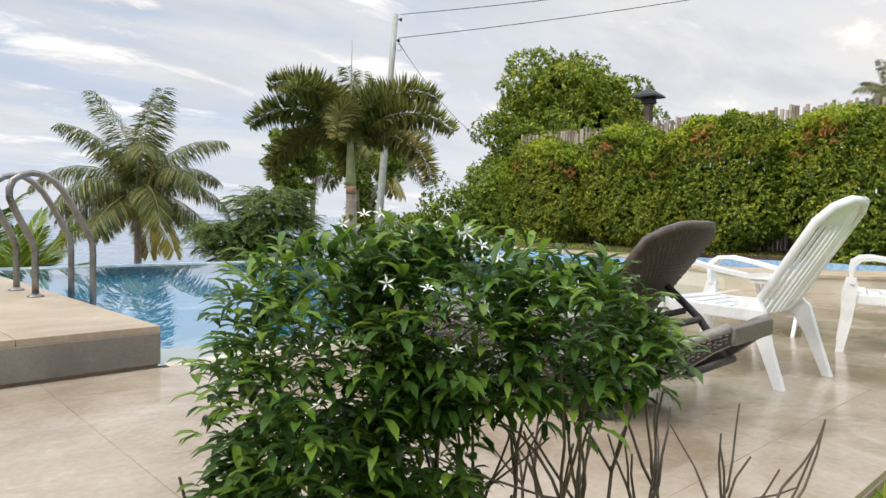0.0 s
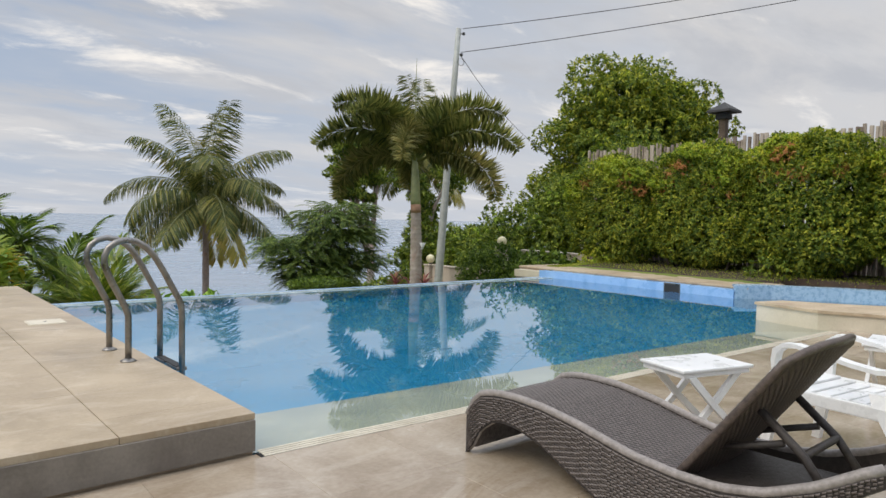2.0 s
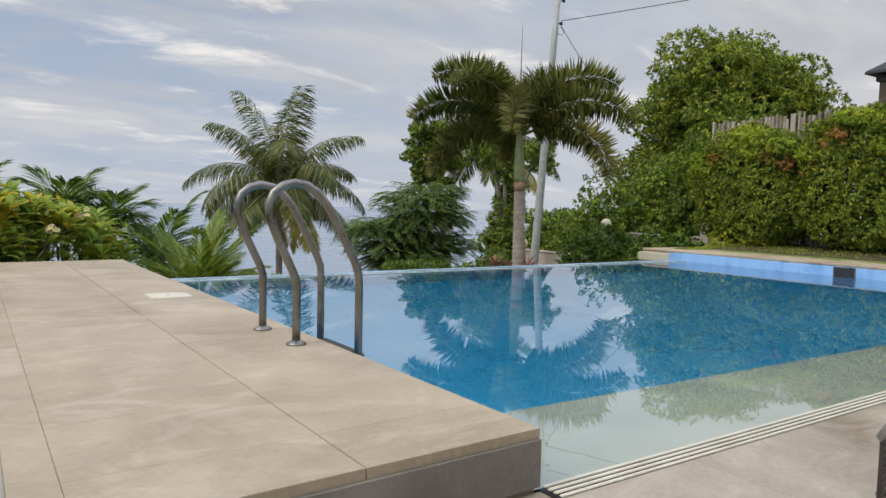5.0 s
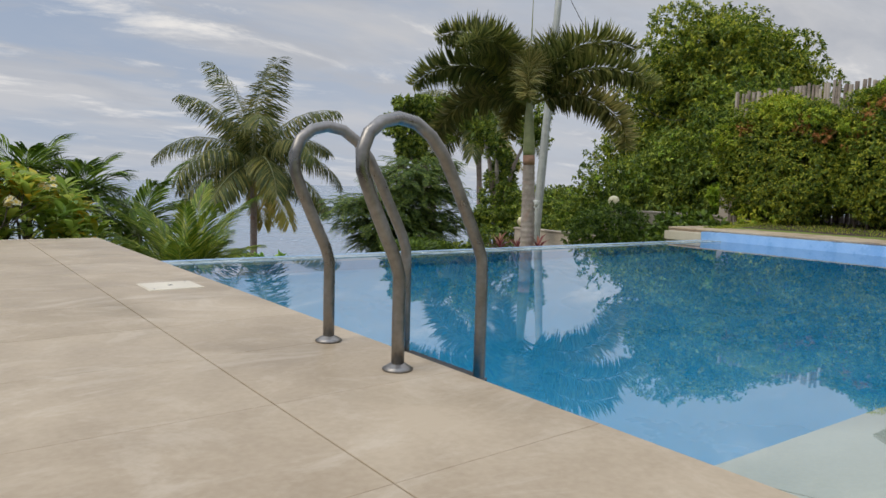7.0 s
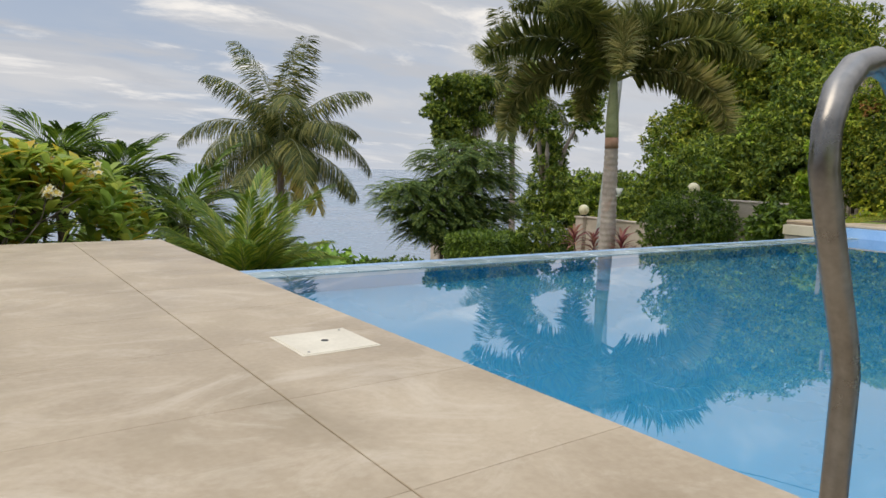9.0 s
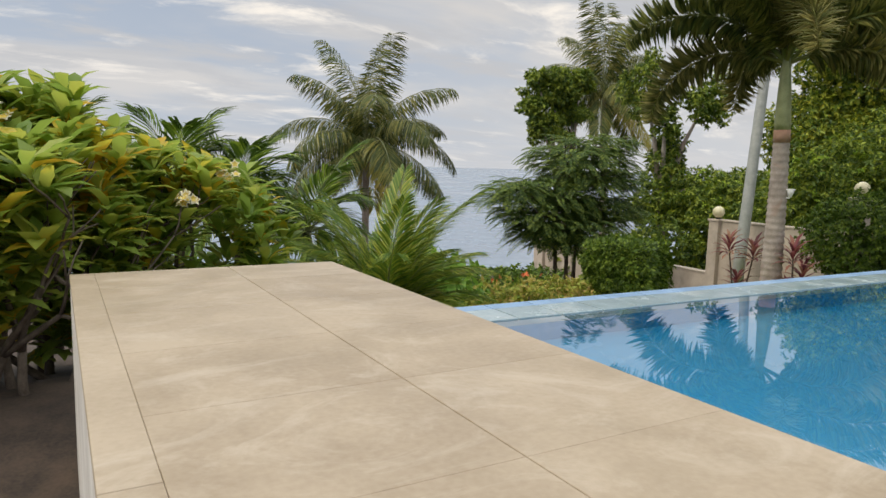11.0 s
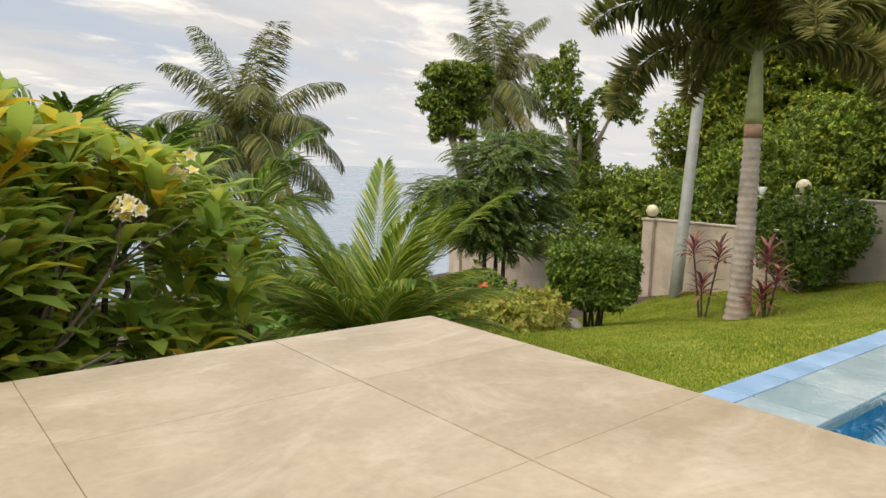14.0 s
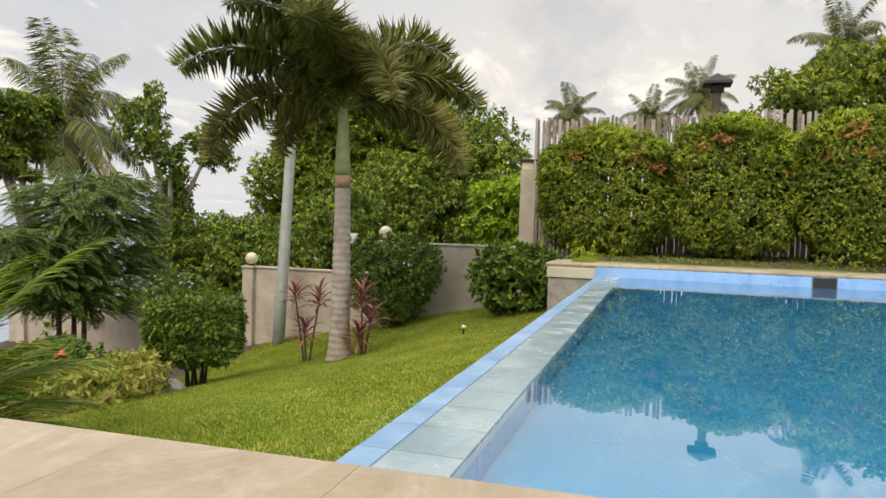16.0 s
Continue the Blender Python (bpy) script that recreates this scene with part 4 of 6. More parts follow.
def side_table(m, label):
    t = thing("side_table", label, "table", m, "white folding tables")
    part("tabletop", slab((-0.27, -0.18, 0.405), (0.27, 0.18, 0.425), 0.008), WHITEPLASTIC, t)
    part("apron", slab((-0.255, -0.165, 0.375), (0.255, 0.165, 0.404), 0.006), WHITEPLASTIC, t)
    for y in (-0.145, 0.145):
        for s in (-1, 1):
            bm = bmesh.new()
            d = 0.014 if s > 0 else -0.014
            rows = [[bm.verts.new(Vector((x + sx * 0.028, y + d + sy * 0.012, z))) for sx, sy in ((-1, -1), (1, -1), (1, 1), (-1, 1))] for x, z in ((-0.22 * s, 0.0), (0.0, 0.19), (0.19 * s, 0.376))]
            for a, b in zip(rows, rows[1:]):
                for k in range(4):
                    bm.faces.new((a[k], a[(k + 1) % 4], b[(k + 1) % 4], b[k]))
            bm.faces.new(rows[0][::-1]), bm.faces.new(rows[-1])
            part("crossed_leg", bm, WHITEPLASTIC, t)
    return t


side_table(pose(2.24, -1.18, 0, 0, 0, -14), "small white plastic folding table with crossed legs")
side_table(pose(4.12, -1.62, 0, 0, 0, 12), "small white plastic folding table on the wet terrace")

# ---- east side: coping, fence, hedge, chimney ----
coping = structure("trim_coping", slab((9.62, 2.30, 0.10), (10.9, 7.70, 0.138)), JOINT, "brown sandstone coping bed behind the pool wall", "coping")
stonebase = structure("wall_stone_end", slab((9.44, 6.87, -1.6), (13.2, 7.62, -0.06)), STONE, "rough stone retaining wall under the coping", "wall")

structure("wall_coping_end", slab((9.41, 6.862, -0.055), (13.21, 7.64, 0.099)), SHELF, "beige rendered end under the coping", "wall")


def fence():
    t = thing("bamboo_fence", "weathered grey bamboo slat fence, uneven tops", "fence")
    r = rng(12)
    y = 8.55
    near = []
    while y > -9:
        w = r.uniform(0.06, 0.10)
        top = 3.05 + 0.020 * (8.5 - y) + r.uniform(-0.07, 0.08)
        near.append((y, w, top, r.uniform(-0.02, 0.02), r.uniform(-0.015, 0.015)))
        y -= w + r.uniform(0.003, 0.014)
    for y, w, top, dx, lean in near:
        bm = bmesh.new()
        rad = w / 2
        tube(bm, [(13.0 + dx, y, 0.1), (13.0 + dx, y + lean, 1.6), (13.0 + dx, y + lean * 2, top)], [rad, rad * 0.96, rad * 0.9], 6)
        part("slat", bm, BAMBOO, t)
    for z in (0.8, 2.3):
        part("fence_rail", tube(bmesh.new(), [(13.07, 8.5, z), (13.07, -9, z)], 0.03, 6), BAMBOO, t)


fence()
post = thing("fence_post", "stained concrete end post with a small lantern on top", "post", pose(13.31, 8.75, 0))
part("shaft", slab((-0.16, -0.14, -1.2), (0.16, 0.14, 2.02), 0.01), GARDENWALL, post)
cap_ = part("lantern", slab((-0.12, -0.12, 2.03), (0.12, 0.12, 2.2), 0.01), GLOBE, post, "small square lantern")
part("roof", slab((-0.17, -0.17, 2.2), (0.17, 0.17, 2.25), 0.01), BLACK, cap_, "dark lantern roof")


def clump(name, seed, centre, radii, count, size, material, parent, label="", shell=0.86, slim=0.5, spray=7):
    """A clipped mass with a rounded square form and an uneven skin, in sprays of leaves."""
    r = rng(seed)
    d = unit(r.normal(size=(count // spray, 3)))
    q = d / (np.abs(d) ** 3).sum(1, keepdims=True) ** (1 / 3)
    ph = r.uniform(0, 6.28, 6)
    g = q * np.array(radii)
    lump = 1 + 0.09 * np.sin(g[:, :1] * 3 + g[:, 1:2] * 4.3 + ph[0]) * np.sin(g[:, 2:] * 4.1 + ph[1]) + 0.06 * np.sin(g[:, 1:2] * 9 + ph[2]) * np.sin(g[:, 2:] * 8 + ph[3])
    p = g * lump * (shell + (1.04 - shell) * r.random((len(q), 1)) ** 0.6) + np.array(centre)
    o = unit(np.sign(q) * np.abs(q) ** 1.5 + 1e-6)
    p, o = np.repeat(p, spray, 0), np.repeat(o, spray, 0)
    n = len(p)
    w = unit(o * 0.8 + r.normal(size=(n, 3)) * 0.75 + np.array([0, 0, -0.15]))
    ln = size * r.uniform(0.65, 1.3, n)
    return tagged(leaves(name, p + r.normal(size=(n, 3)) * size * 0.2, w, unit(o + np.array([0, 0, 0.7]) + r.normal(size=(n, 3)) * 0.2), ln, ln * slim, material, parent, label, droop=0.2), kind="stuff")


def hedge():
    """Clumps of a tall clipped hedge along the fence, each a plant."""
    r = rng(31)
    y = 8.2
    i = 0
    while y > -8.5:
        w = r.uniform(2.05, 2.5)
        yc = y - w / 2
        top = 2.80 + 0.020 * (8 - yc) + r.uniform(-0.14, 0.12)
        t = thing("hedge_shrub", "tall dense green hedge shrub with red-tipped new leaves", "hedge", pose(12.25, yc, 0.28), "hedge along the fence")
        h = top - 0.28
        clump("foliage", 100 + i, (0, 0, h * 0.52), (0.76, w * 0.515, h * 0.48), 36000, 0.064, L_HEDGE, t)
        clump("inner_foliage", 150 + i, (0.05, 0, h * 0.53), (0.56, w * 0.46, h * 0.42), 7000, 0.12, L_HEDGE, t, shell=0.7, slim=0.6)
        tips = []
        for k in range(15):
            v = r.uniform(-0.8, 0.8)
            tips.append(((r.uniform(-0.62, 0.0), v * w * 0.5, h * (0.55 + 0.42 * math.sqrt(1 - abs(v) ** 2.5)) - r.random() ** 2 * 0.5), (0.24, 0.30, 0.15)))
        crown("new_growth", 200 + i, tips, 7500, 0.068, L_LIME, t, "yellow-green new leaves", 0.4, 0.6)
        reds = []
        for k in range(int(r.integers(4, 8))):
            v = r.uniform(-0.85, 0.85)
            reds.append(((-0.66 + 0.25 * abs(v), v * w * 0.5, h * (0.55 + 0.36 * math.sqrt(1 - abs(v) ** 2.5)) - r.random() * 0.55), (0.16, 0.17, 0.15)))
        crown("red_growth", 300 + i, reds, 900, 0.070, L_RED, t, "orange-red leaf tips", 0.38, 0.3)
        for k in range(4):
            a = r.uniform(-w / 2, w / 2)
            bm = tube(bmesh.new(), [(r.uniform(-0.2, 0.2), a, -0.05), (r.uniform(-0.25, 0.2), a + r.uniform(-0.15, 0.15), 0.5), (0, a + r.uniform(-0.3, 0.3), 1.2)], [0.03, 0.025, 0.018], 6)
            part("stem", bm, BROWNBARK, t)
        if r.random() < 0.5:
            b = thing("low_shrub", "low yellow-green shrub at the foot of the hedge", "shrub", pose(11.55 + r.uniform(-0.15, 0.2), yc + r.uniform(-0.4, 0.4), 0.2), "shrubs under the hedge")
            crown("foliage", 400 + i, [((0, 0, 0.22), (0.28, 0.45, 0.25)), ((0.05, 0.3, 0.16), (0.22, 0.3, 0.2))], 420, 0.09, L_LIME if r.random() < 0.5 else L_HEDGE, b, slim=0.42, shell=0.4)
        y -= w * 1.0
        i += 1


hedge()


def chimney():
    t = thing("roofed_vent_post", "slim post with a black pyramid roof behind the fence", "chimney", pose(13.3, 4.90, 0.12))
    part("shaft", slab((-0.08, -0.08, -0.2), (0.08, 0.08, 3.55), 0.01), BROWNBARK, t)
    part("collar", slab((-0.13, -0.13, 3.50), (0.13, 0.13, 3.62), 0.01), BLACK, t)
    bm = bmesh.new()
    ring = [bm.verts.new((sx * 0.27, sy * 0.27, 3.70)) for sx, sy in ((-1, -1), (1, -1), (1, 1), (-1, 1))]
    low = [bm.verts.new((sx * 0.28, sy * 0.28, 3.65)) for sx, sy in ((-1, -1), (1, -1), (1, 1), (-1, 1))]
    tip = bm.verts.new((0, 0, 3.90))
    for k in range(4):
        bm.faces.new((ring[k], ring[(k + 1) % 4], tip))
        bm.faces.new((low[k], low[(k + 1) % 4], ring[(k + 1) % 4], ring[k]))
    bm.faces.new(low[::-1])
    part("roof", bm, BLACK, t, "black pyramid roof")


chimney()

# ---- garden wall ----
gw1 = structure("wall_garden_1", slab((13.22, 8.90, -3.2), (13.42, 11.3, 0.26)), GARDENWALL, "stained pale concrete garden wall", "wall")
gw2 = structure("wall_garden_2", slab((13.225, 11.3, -3.2), (13.415, 15.68, -0.50)), GARDENWALL, "stained pale concrete garden wall", "wall")
gw3 = structure("wall_garden_3", slab((13.22, 15.98, -4.2), (13.42, 24.0, -1.95)), GARDENWALL, "stained pale concrete garden wall, lower section", "wall")
for y0, y1, z in ((8.90, 11.3, 0.265), (11.32, 15.68, -0.495), (15.99, 24.0, -1.945)):
    structure("trim_wall_cap", slab((13.195, y0, z), (13.445, y1, z + 0.04), 0.006), GARDENWALL, "thin concrete capping on the garden wall", "coping")


def gate_post(x, y, z0, z1, label):
    t = thing("wall_post", label, "post", pose(x, y, 0), "garden wall posts")
    part("shaft", slab((-0.17, -0.15, z0), (0.17, 0.15, z1), 0.012), GARDENWALL, t)
    part("cap", slab((-0.20, -0.18, z1), (0.20, 0.18, z1 + 0.05), 0.008), GARDENWALL, t)
    lamp = thing("globe_lamp", "yellowed round glass globe lamp on a wall post", "lamp", pose(x, y, z1 + 0.05), "globe lamps")
    part("socket", lathe(bmesh.new(), [(0.07, 0.0), (0.07, 0.03), (0.05, 0.05)], 14), BLACK, lamp)
    bm = bmesh.new()
    bmesh.ops.create_uvsphere(bm, u_segments=20, v_segments=12, radius=0.155, matrix=Matrix.Translation((0, 0, 0.19)))
    part("globe", bm, GLOBE, lamp, smooth=True)


gate_post(13.26, 15.83, -3.4, -0.50, "stained concrete wall post with a globe lamp")
gate_post(13.26, 12.14, -1.6, 0.28, "concrete wall post half hidden by a clipped bush")
gate_post(13.27, 23.45, -4.4, -2.12, "concrete wall post near the lower garden")


# ---- utility pole and cables ----
def utility_pole():
    t = thing("utility_pole", "leaning pale galvanised utility pole with cables", "utility pole", pose(12.5, 14.55, 0))
    foot, head = Vector((0, 0, -2.6)), Vector((0.74, -0.05, 7.62))
    part("shaft", tube(bmesh.new(), [foot.lerp(head, k / 6) for k in range(7)], [0.15 - 0.06 * k / 6 for k in range(7)], 14), POLE, t, smooth=True)
    for z, dx in ((7.58, 0.16), (6.86, 0.14)):
        p = foot.lerp(head, (z + 2.6) / 10.35)
        b = part("bracket", tube(bmesh.new(), [p, p + Vector((dx, -0.1, 0))], 0.02, 8), STEEL, t)
        part("insulator", lathe(bmesh.new(), [(0.03, -0.05), (0.055, -0.03), (0.03, 0.0), (0.055, 0.03), (0.02, 0.05)], 12, tuple(p + Vector((dx, -0.1, 0)))), BLACK, b)
    p = foot.lerp(head, 0.90)
    loop = [p + Vector((0.12 + 0.14 * math.sin(a), -0.1, 0.12 * math.cos(a) - 0.1)) for a in np.linspace(0, 5.6, 14)]
    part("cable_loop", tube(bmesh.new(), loop, 0.009, 5), CABLE, t)


utility_pole()


def cable(a, b, sag, label, rad=0.013):
    pts = [Vector(a).lerp(Vector(b), k / 24) - Vector((0, 0, sag * 4 * (k / 24) * (1 - k / 24))) for k in range(25)]
    tagged(part("overhead_cable", tube(bmesh.new(), pts, rad, 5), CABLE), label, "cable", "overhead cables")


cable((13.36, 14.4, 7.62), (34.0, -14.0, 13.4), 1.0, "thin grey overhead power cable")
cable((13.30, 14.4, 6.82), (34.0, -14.0, 12.8), 0.8, "thin grey overhead power cable")
cable((13.26, 14.4, 6.72), (26.0, 19.0, 4.2), 1.2, "slack thin cable running down into the trees", 0.010)


# ---- palms ----
def foxtail():
    gx, gy, gz = 9.35, 11.35, -1.80
    t = thing("foxtail_palm", "foxtail palm with ringed grey trunk and bushy drooping fronds", "palm tree", pose(gx, gy, gz))
    bm = bmesh.new()
    zs = np.linspace(0, 3.35, 84)
    pts = [(-0.03 * z * z / 4, -0.01 * z, z) for z in zs]
    rad = [(0.190 + 0.06 * math.exp(-z * 5) - 0.018 * z) * (1 + 0.05 * (1 if i % 3 else -1)) for i, z in enumerate(zs)]
    tube(bm, pts, rad, 18)
    part("trunk", bm, BARK, t, "grey trunk with leaf-scar rings", True)
    bm = bmesh.new()
    top = Vector(pts[-1])
    tube(bm, [top, top + Vector((-0.01, 0, 0.15)), top + Vector((-0.03, 0, 0.7)), top + Vector((-0.05, 0, 1.25))], [0.134, 0.138, 0.11, 0.07], 16)
    part("leaf_scar", tube(bmesh.new(), [top + Vector((0.008, 0, -0.20)), top + Vector((0.0, 0, 0.02))], [0.139, 0.137], 18), SCARBAND, t, "red-brown band below the crownshaft", True)
    part("crownshaft", bm, CROWNSHAFT, t, "smooth green crownshaft", True)
    base = top + Vector((-0.05, 0, 1.15))
    look_ = dict(plume=True, width=0.0115, per=125, rings=6, rib=0.042)
    # azimuth, first angle, bend, share of the length
    young = [(150, 80, 106, 1.0), (20, 82, 106, 1.0), (95, 82, 110, 0.9), (325, 74, 104, 1.05), (190, 70, 106, 0.95), (135, 52, 98, 1.05), (315, 50, 96, 1.05)]
    old = [(226, 58, 138, 0.92), (308, 26, 114, 0.95), (128, 26, 114, 0.95), (60, 34, 112, 0.9)]
    palm_fronds(t, 5, base, len(young), 3.0, 0.56, (L_FOX, L_FOXDRY), arches=young, **look_)
    palm_fronds(t, 6, base, len(old), 3.05, 0.52, (L_FOXDRY, L_FOX), arches=old, **look_)
    part("spear", tube(bmesh.new(), [base, base + Vector((0.0, 0.02, 1.1)), base + Vector((0.02, 0.03, 2.75))], [0.035, 0.022, 0.004], 6), CROWNSHAFT, t, "unopened spear leaf")
    s = thing("spot_lamp", "small white spot lamp strapped to the palm trunk", "lamp", pose(gx + 0.04, gy - 0.21, 0.45, 0, 0, 20))
    part("head", lathe(bmesh.new(), [(0.03, -0.06), (0.045, 0.0), (0.085, 0.09), (0.08, 0.092)], 14), WHITEPLASTIC, s, smooth=True)
    part("bracket", slab((-0.03, 0.0, -0.08), (0.03, 0.06, -0.05), 0.005), WHITEPLASTIC, s)


foxtail()


def coconut(x, y, crown_z, foot_z, length, seed, count, dry, label, lean=(0.0, 0.0), az=0.0):
    t = thing("coconut_palm", label, "palm tree", pose(x, y, foot_z), "coconut palms")
    h = crown_z - foot_z
    pts = [(lean[0] * (k / 12) ** 2, lean[1] * (k / 12) ** 2, h * k / 12) for k in range(13)]
    s = length / 5
    part("trunk", tube(bmesh.new(), pts, [s * (0.20 - 0.006 * k + 0.012 * (k % 2)) for k in range(13)], 12), BARK, t, smooth=True)
    q = rng(seed + 1)
    ages = [k / (count - 1) for k in range(count)]
    arches = [(math.degrees(az) + k * 137.5 + q.uniform(-12, 12), 90 - 128 * g + q.uniform(-6, 6), 30 + 62 * math.sin(math.pi * min(1, g * 1.15)) + q.uniform(-6, 6), q.uniform(0.90, 1.04) * (1 - 0.14 * g)) for k, g in enumerate(ages)]
    palm_fronds(t, seed, pts[-1], count, length, length * 0.25, (L_COCO, L_COCODRY), per=125, hang=1.0, width=length * 0.0085, rib=length * 0.008, dry=dry, forward=0.7, arches=arches)
    bm = bmesh.new()
    r = rng(seed)
    for k in range(9):
        a = r.uniform(0, 6.28)
        bmesh.ops.create_uvsphere(bm, u_segments=8, v_segments=6, radius=s * 0.22, matrix=Matrix.Translation((pts[-1][0] + s * 0.5 * math.cos(a), pts[-1][1] + s * 0.5 * math.sin(a), h - s * r.uniform(0.4, 0.9))))
    part("coconuts", bm, COCONUT, t, "cluster of young coconuts", True)


coconut(19.1, 56.1, 2.4, -22, 9.4, 27, 25, 3, "tall coconut palm above the shore with a yellow frond")
coconut(35.0, 44.8, 7.0, -9, 7.4, 22, 21, 1, "tall coconut palm behind the garden trees", (-0.6, 0.3), 0.9)
for x, y, z, s in ((84, 16.8, 14.9, 4.8), (84, 7.4, 14.4, 4.4), (84, 1.8, 16.8, 5.2), (84, -13, 22.0, 6.6)):
    coconut(x, y, z, 2, s, int(x + y), 19, 1, "distant coconut palm beyond the bamboo fence", (0.3, 0.2), x + y)


def areca():
    t = thing("areca_palm", "bushy young palm with arching bright green fronds", "palm", pose(1.45, 10.7, -1.45))
    q = rng(43)
    arches = [(k * 137.5 + q.uniform(-15, 15), 86 - 38 * (k / 35) ** 0.9 + q.uniform(-5, 5), 38 + 52 * k / 35, q.uniform(0.8, 1.1) * (1 - 0.34 * k / 35)) for k in range(36)]
    palm_fronds(t, 41, (0, 0, 0.15), 36, 2.15, 0.50, (L_FAN, L_COCODRY), per=105, width=0.0155, rib=0.011, dry=7, forward=2.1, hang=0.3, arches=arches)
    part("stem_base", lathe(bmesh.new(), [(0.22, -0.3), (0.2, 0.0), (0.12, 0.35), (0.04, 0.5)], 12), BROWNBARK, t)


areca()


def strap_palm(x, y, z, n, length, seed):
    t = thing("fan_palm", "dark green strap-leaved palm behind the frangipani", "palm", pose(x, y, z), "palms behind the frangipani")
    g = float(ground_z(x, y)) - z - 0.1
    part("trunk", tube(bmesh.new(), [(0.1, 0.05, g), (0.04, 0, g / 2), (0, 0, 0)], [0.11, 0.09, 0.08], 9), BROWNBARK, t, smooth=True)
    palm_fronds(t, seed, (0, 0, -0.05), n, length, 0.62, (L_BOX, L_FAN), rises=(1.8, 0.1), sags=(0.75, 0.7), per=20, upright=0.3, width=0.042, rib=0.014, dry=3, forward=2.2, hang=0.4)


strap_palm(-0.45, 14.0, 0.52, 22, 0.95, 51)
strap_palm(0.35, 13.7, 0.22, 22, 0.95, 52)
strap_palm(1.3, 13.4, -0.25, 20, 1.1, 53)
strap_palm(-2.2, 15.0, 0.35, 20, 1.1, 54)


# ---- frangipani ----
def frangipani():
    t = thing("frangipani_tree", "spreading frangipani with long glossy leaves, some yellow", "tree", pose(-2.0, 9.6, -1.15))
    r = rng(61)
    bm = bmesh.new()
    tips = []
    for x, y in ((0.02, -1.15), (-0.35, -0.9), (0.0, 0.2), (0.35, -0.3), (-0.7, 0.1), (0.9, 0.4), (-1.6, 0.8), (-1.3, -0.6)):
        for k in range(3):
            branches(bm, r, (x + r.uniform(-0.1, 0.1), y + r.uniform(-0.1, 0.1), -0.1), (r.uniform(-0.45, 0.5), r.uniform(-0.4, 0.4), 1.0), 0.80, 0.046, 3, tips, 2, 0.55, 0.25)
    part("branchwork", bm, BROWNBARK, t, "forked grey-brown limbs", True)
    heads = [(p.x, p.y, p.z) for p, _ in tips]
    # rounded outer canopy of leaf whorls
    extra, _ = blob_points(r, [((0.1, 0.4, 1.35), (1.05, 1.1, 1.05)), ((1.25, 0.85, 1.05), (0.85, 0.95, 0.75)), ((-1.2, 0.2, 1.75), (1.2, 1.3, 0.95)), ((-0.3, 0.0, 1.75), (0.9, 0.9, 0.58)), ((-0.9, -0.5, 1.15), (0.75, 0.6, 0.6)), ((0.4, 0.0, 0.85), (0.5, 0.5, 0.5)), ((-0.2, -0.95, 1.5), (0.6, 0.4, 0.5)), ((-0.75, -1.0, 1.7), (0.5, 0.4, 0.45)), ((-0.55, -0.95, 1.15), (0.6, 0.35, 0.42)), ((-1.3, -0.7, 1.2), (0.6, 0.5, 0.55)), ((-0.75, -1.15, 1.35), (0.75, 0.32, 0.6)), ((-1.6, -0.9, 1.5), (0.7, 0.5, 0.7))], 1350, 0.55)
    heads = np.array(heads + [tuple(p) for p in extra if p[2] > 0.35])
    heads = heads[~((heads[:, 0] > 0.70) & (heads[:, 1] < -0.05)) & ~((heads[:, 0] > 0.2) & (heads[:, 1] < -0.75))]
    blooms = ((1.10, -0.22, 1.62), (1.52, 0.32, 1.80), (-0.2, -0.5, 2.2), (0.45, 0.2, 2.05))
    for b in blooms:
        heads = heads[np.linalg.norm(heads - np.array(b) + np.array([0, 0.12, 0]), axis=1) > 0.22]
    P, D, L = [], [], []
    for hp in heads:
        n = int(r.integers(8, 13))
        a = np.arange(n) * 2.4 + r.uniform(0, 6)
        out = unit(hp - np.array([-0.2, 0.2, 0.6]))
        el = r.uniform(0.05, 0.95, n)
        d = np.stack([np.cos(a) * np.cos(el), np.sin(a) * np.cos(el), np.sin(el)], 1) + out * 0.35
        P.append(hp + r.normal(size=(n, 3)) * 0.02)
        D.append(d)
        L.append(r.uniform(0.22, 0.37, n))
    P, D, L = np.concatenate(P), np.concatenate(D), np.concatenate(L)
    leaves("foliage", P, D, (0, 0, 1), L, L * 0.32, L_PLUM, t, droop=0.22, fold=0.12, long=True)
    for b in blooms:
        petals(t, b, 11, 0.058, FLOWER, "cluster of cream flowers with yellow hearts", r, PETALHEART)


def petals(parent, at, blooms, size, material, label, r, heart=None):
    P, D, U = [], [], []
    for k in range(blooms):
        c = np.array(at) + r.normal(size=3) * size * np.array([0.9, 0.9, 0.6])
        axis = unit(r.normal(size=3) * 0.5 + np.array([-0.2, -0.7, 0.7]))
        s = unit(np.cross(axis, np.array([0.3, 0.2, 0.9])))
        o = np.cross(axis, s)
        for q in range(5):
            a = q * 1.2566
            P.append(c), D.append(s * math.cos(a) + o * math.sin(a) + axis * 0.35), U.append(axis)
    ob = leaves("flower" if blooms == 1 else "flower_cluster", P, D, U, size * 0.9, size * (0.24 if blooms == 1 else 0.62), material, parent, label, droop=0.1)
    if blooms > 1:
        tagged(ob, label, kind="stuff")
    if heart:
        D = np.array(D)
        tagged(leaves("flower_heart", np.array(P) + np.array(U) * 0.006, D, U, size * 0.60, size * 0.42, heart, parent, "yellow flower hearts", droop=0.0), kind="stuff")
    return ob


frangipani()


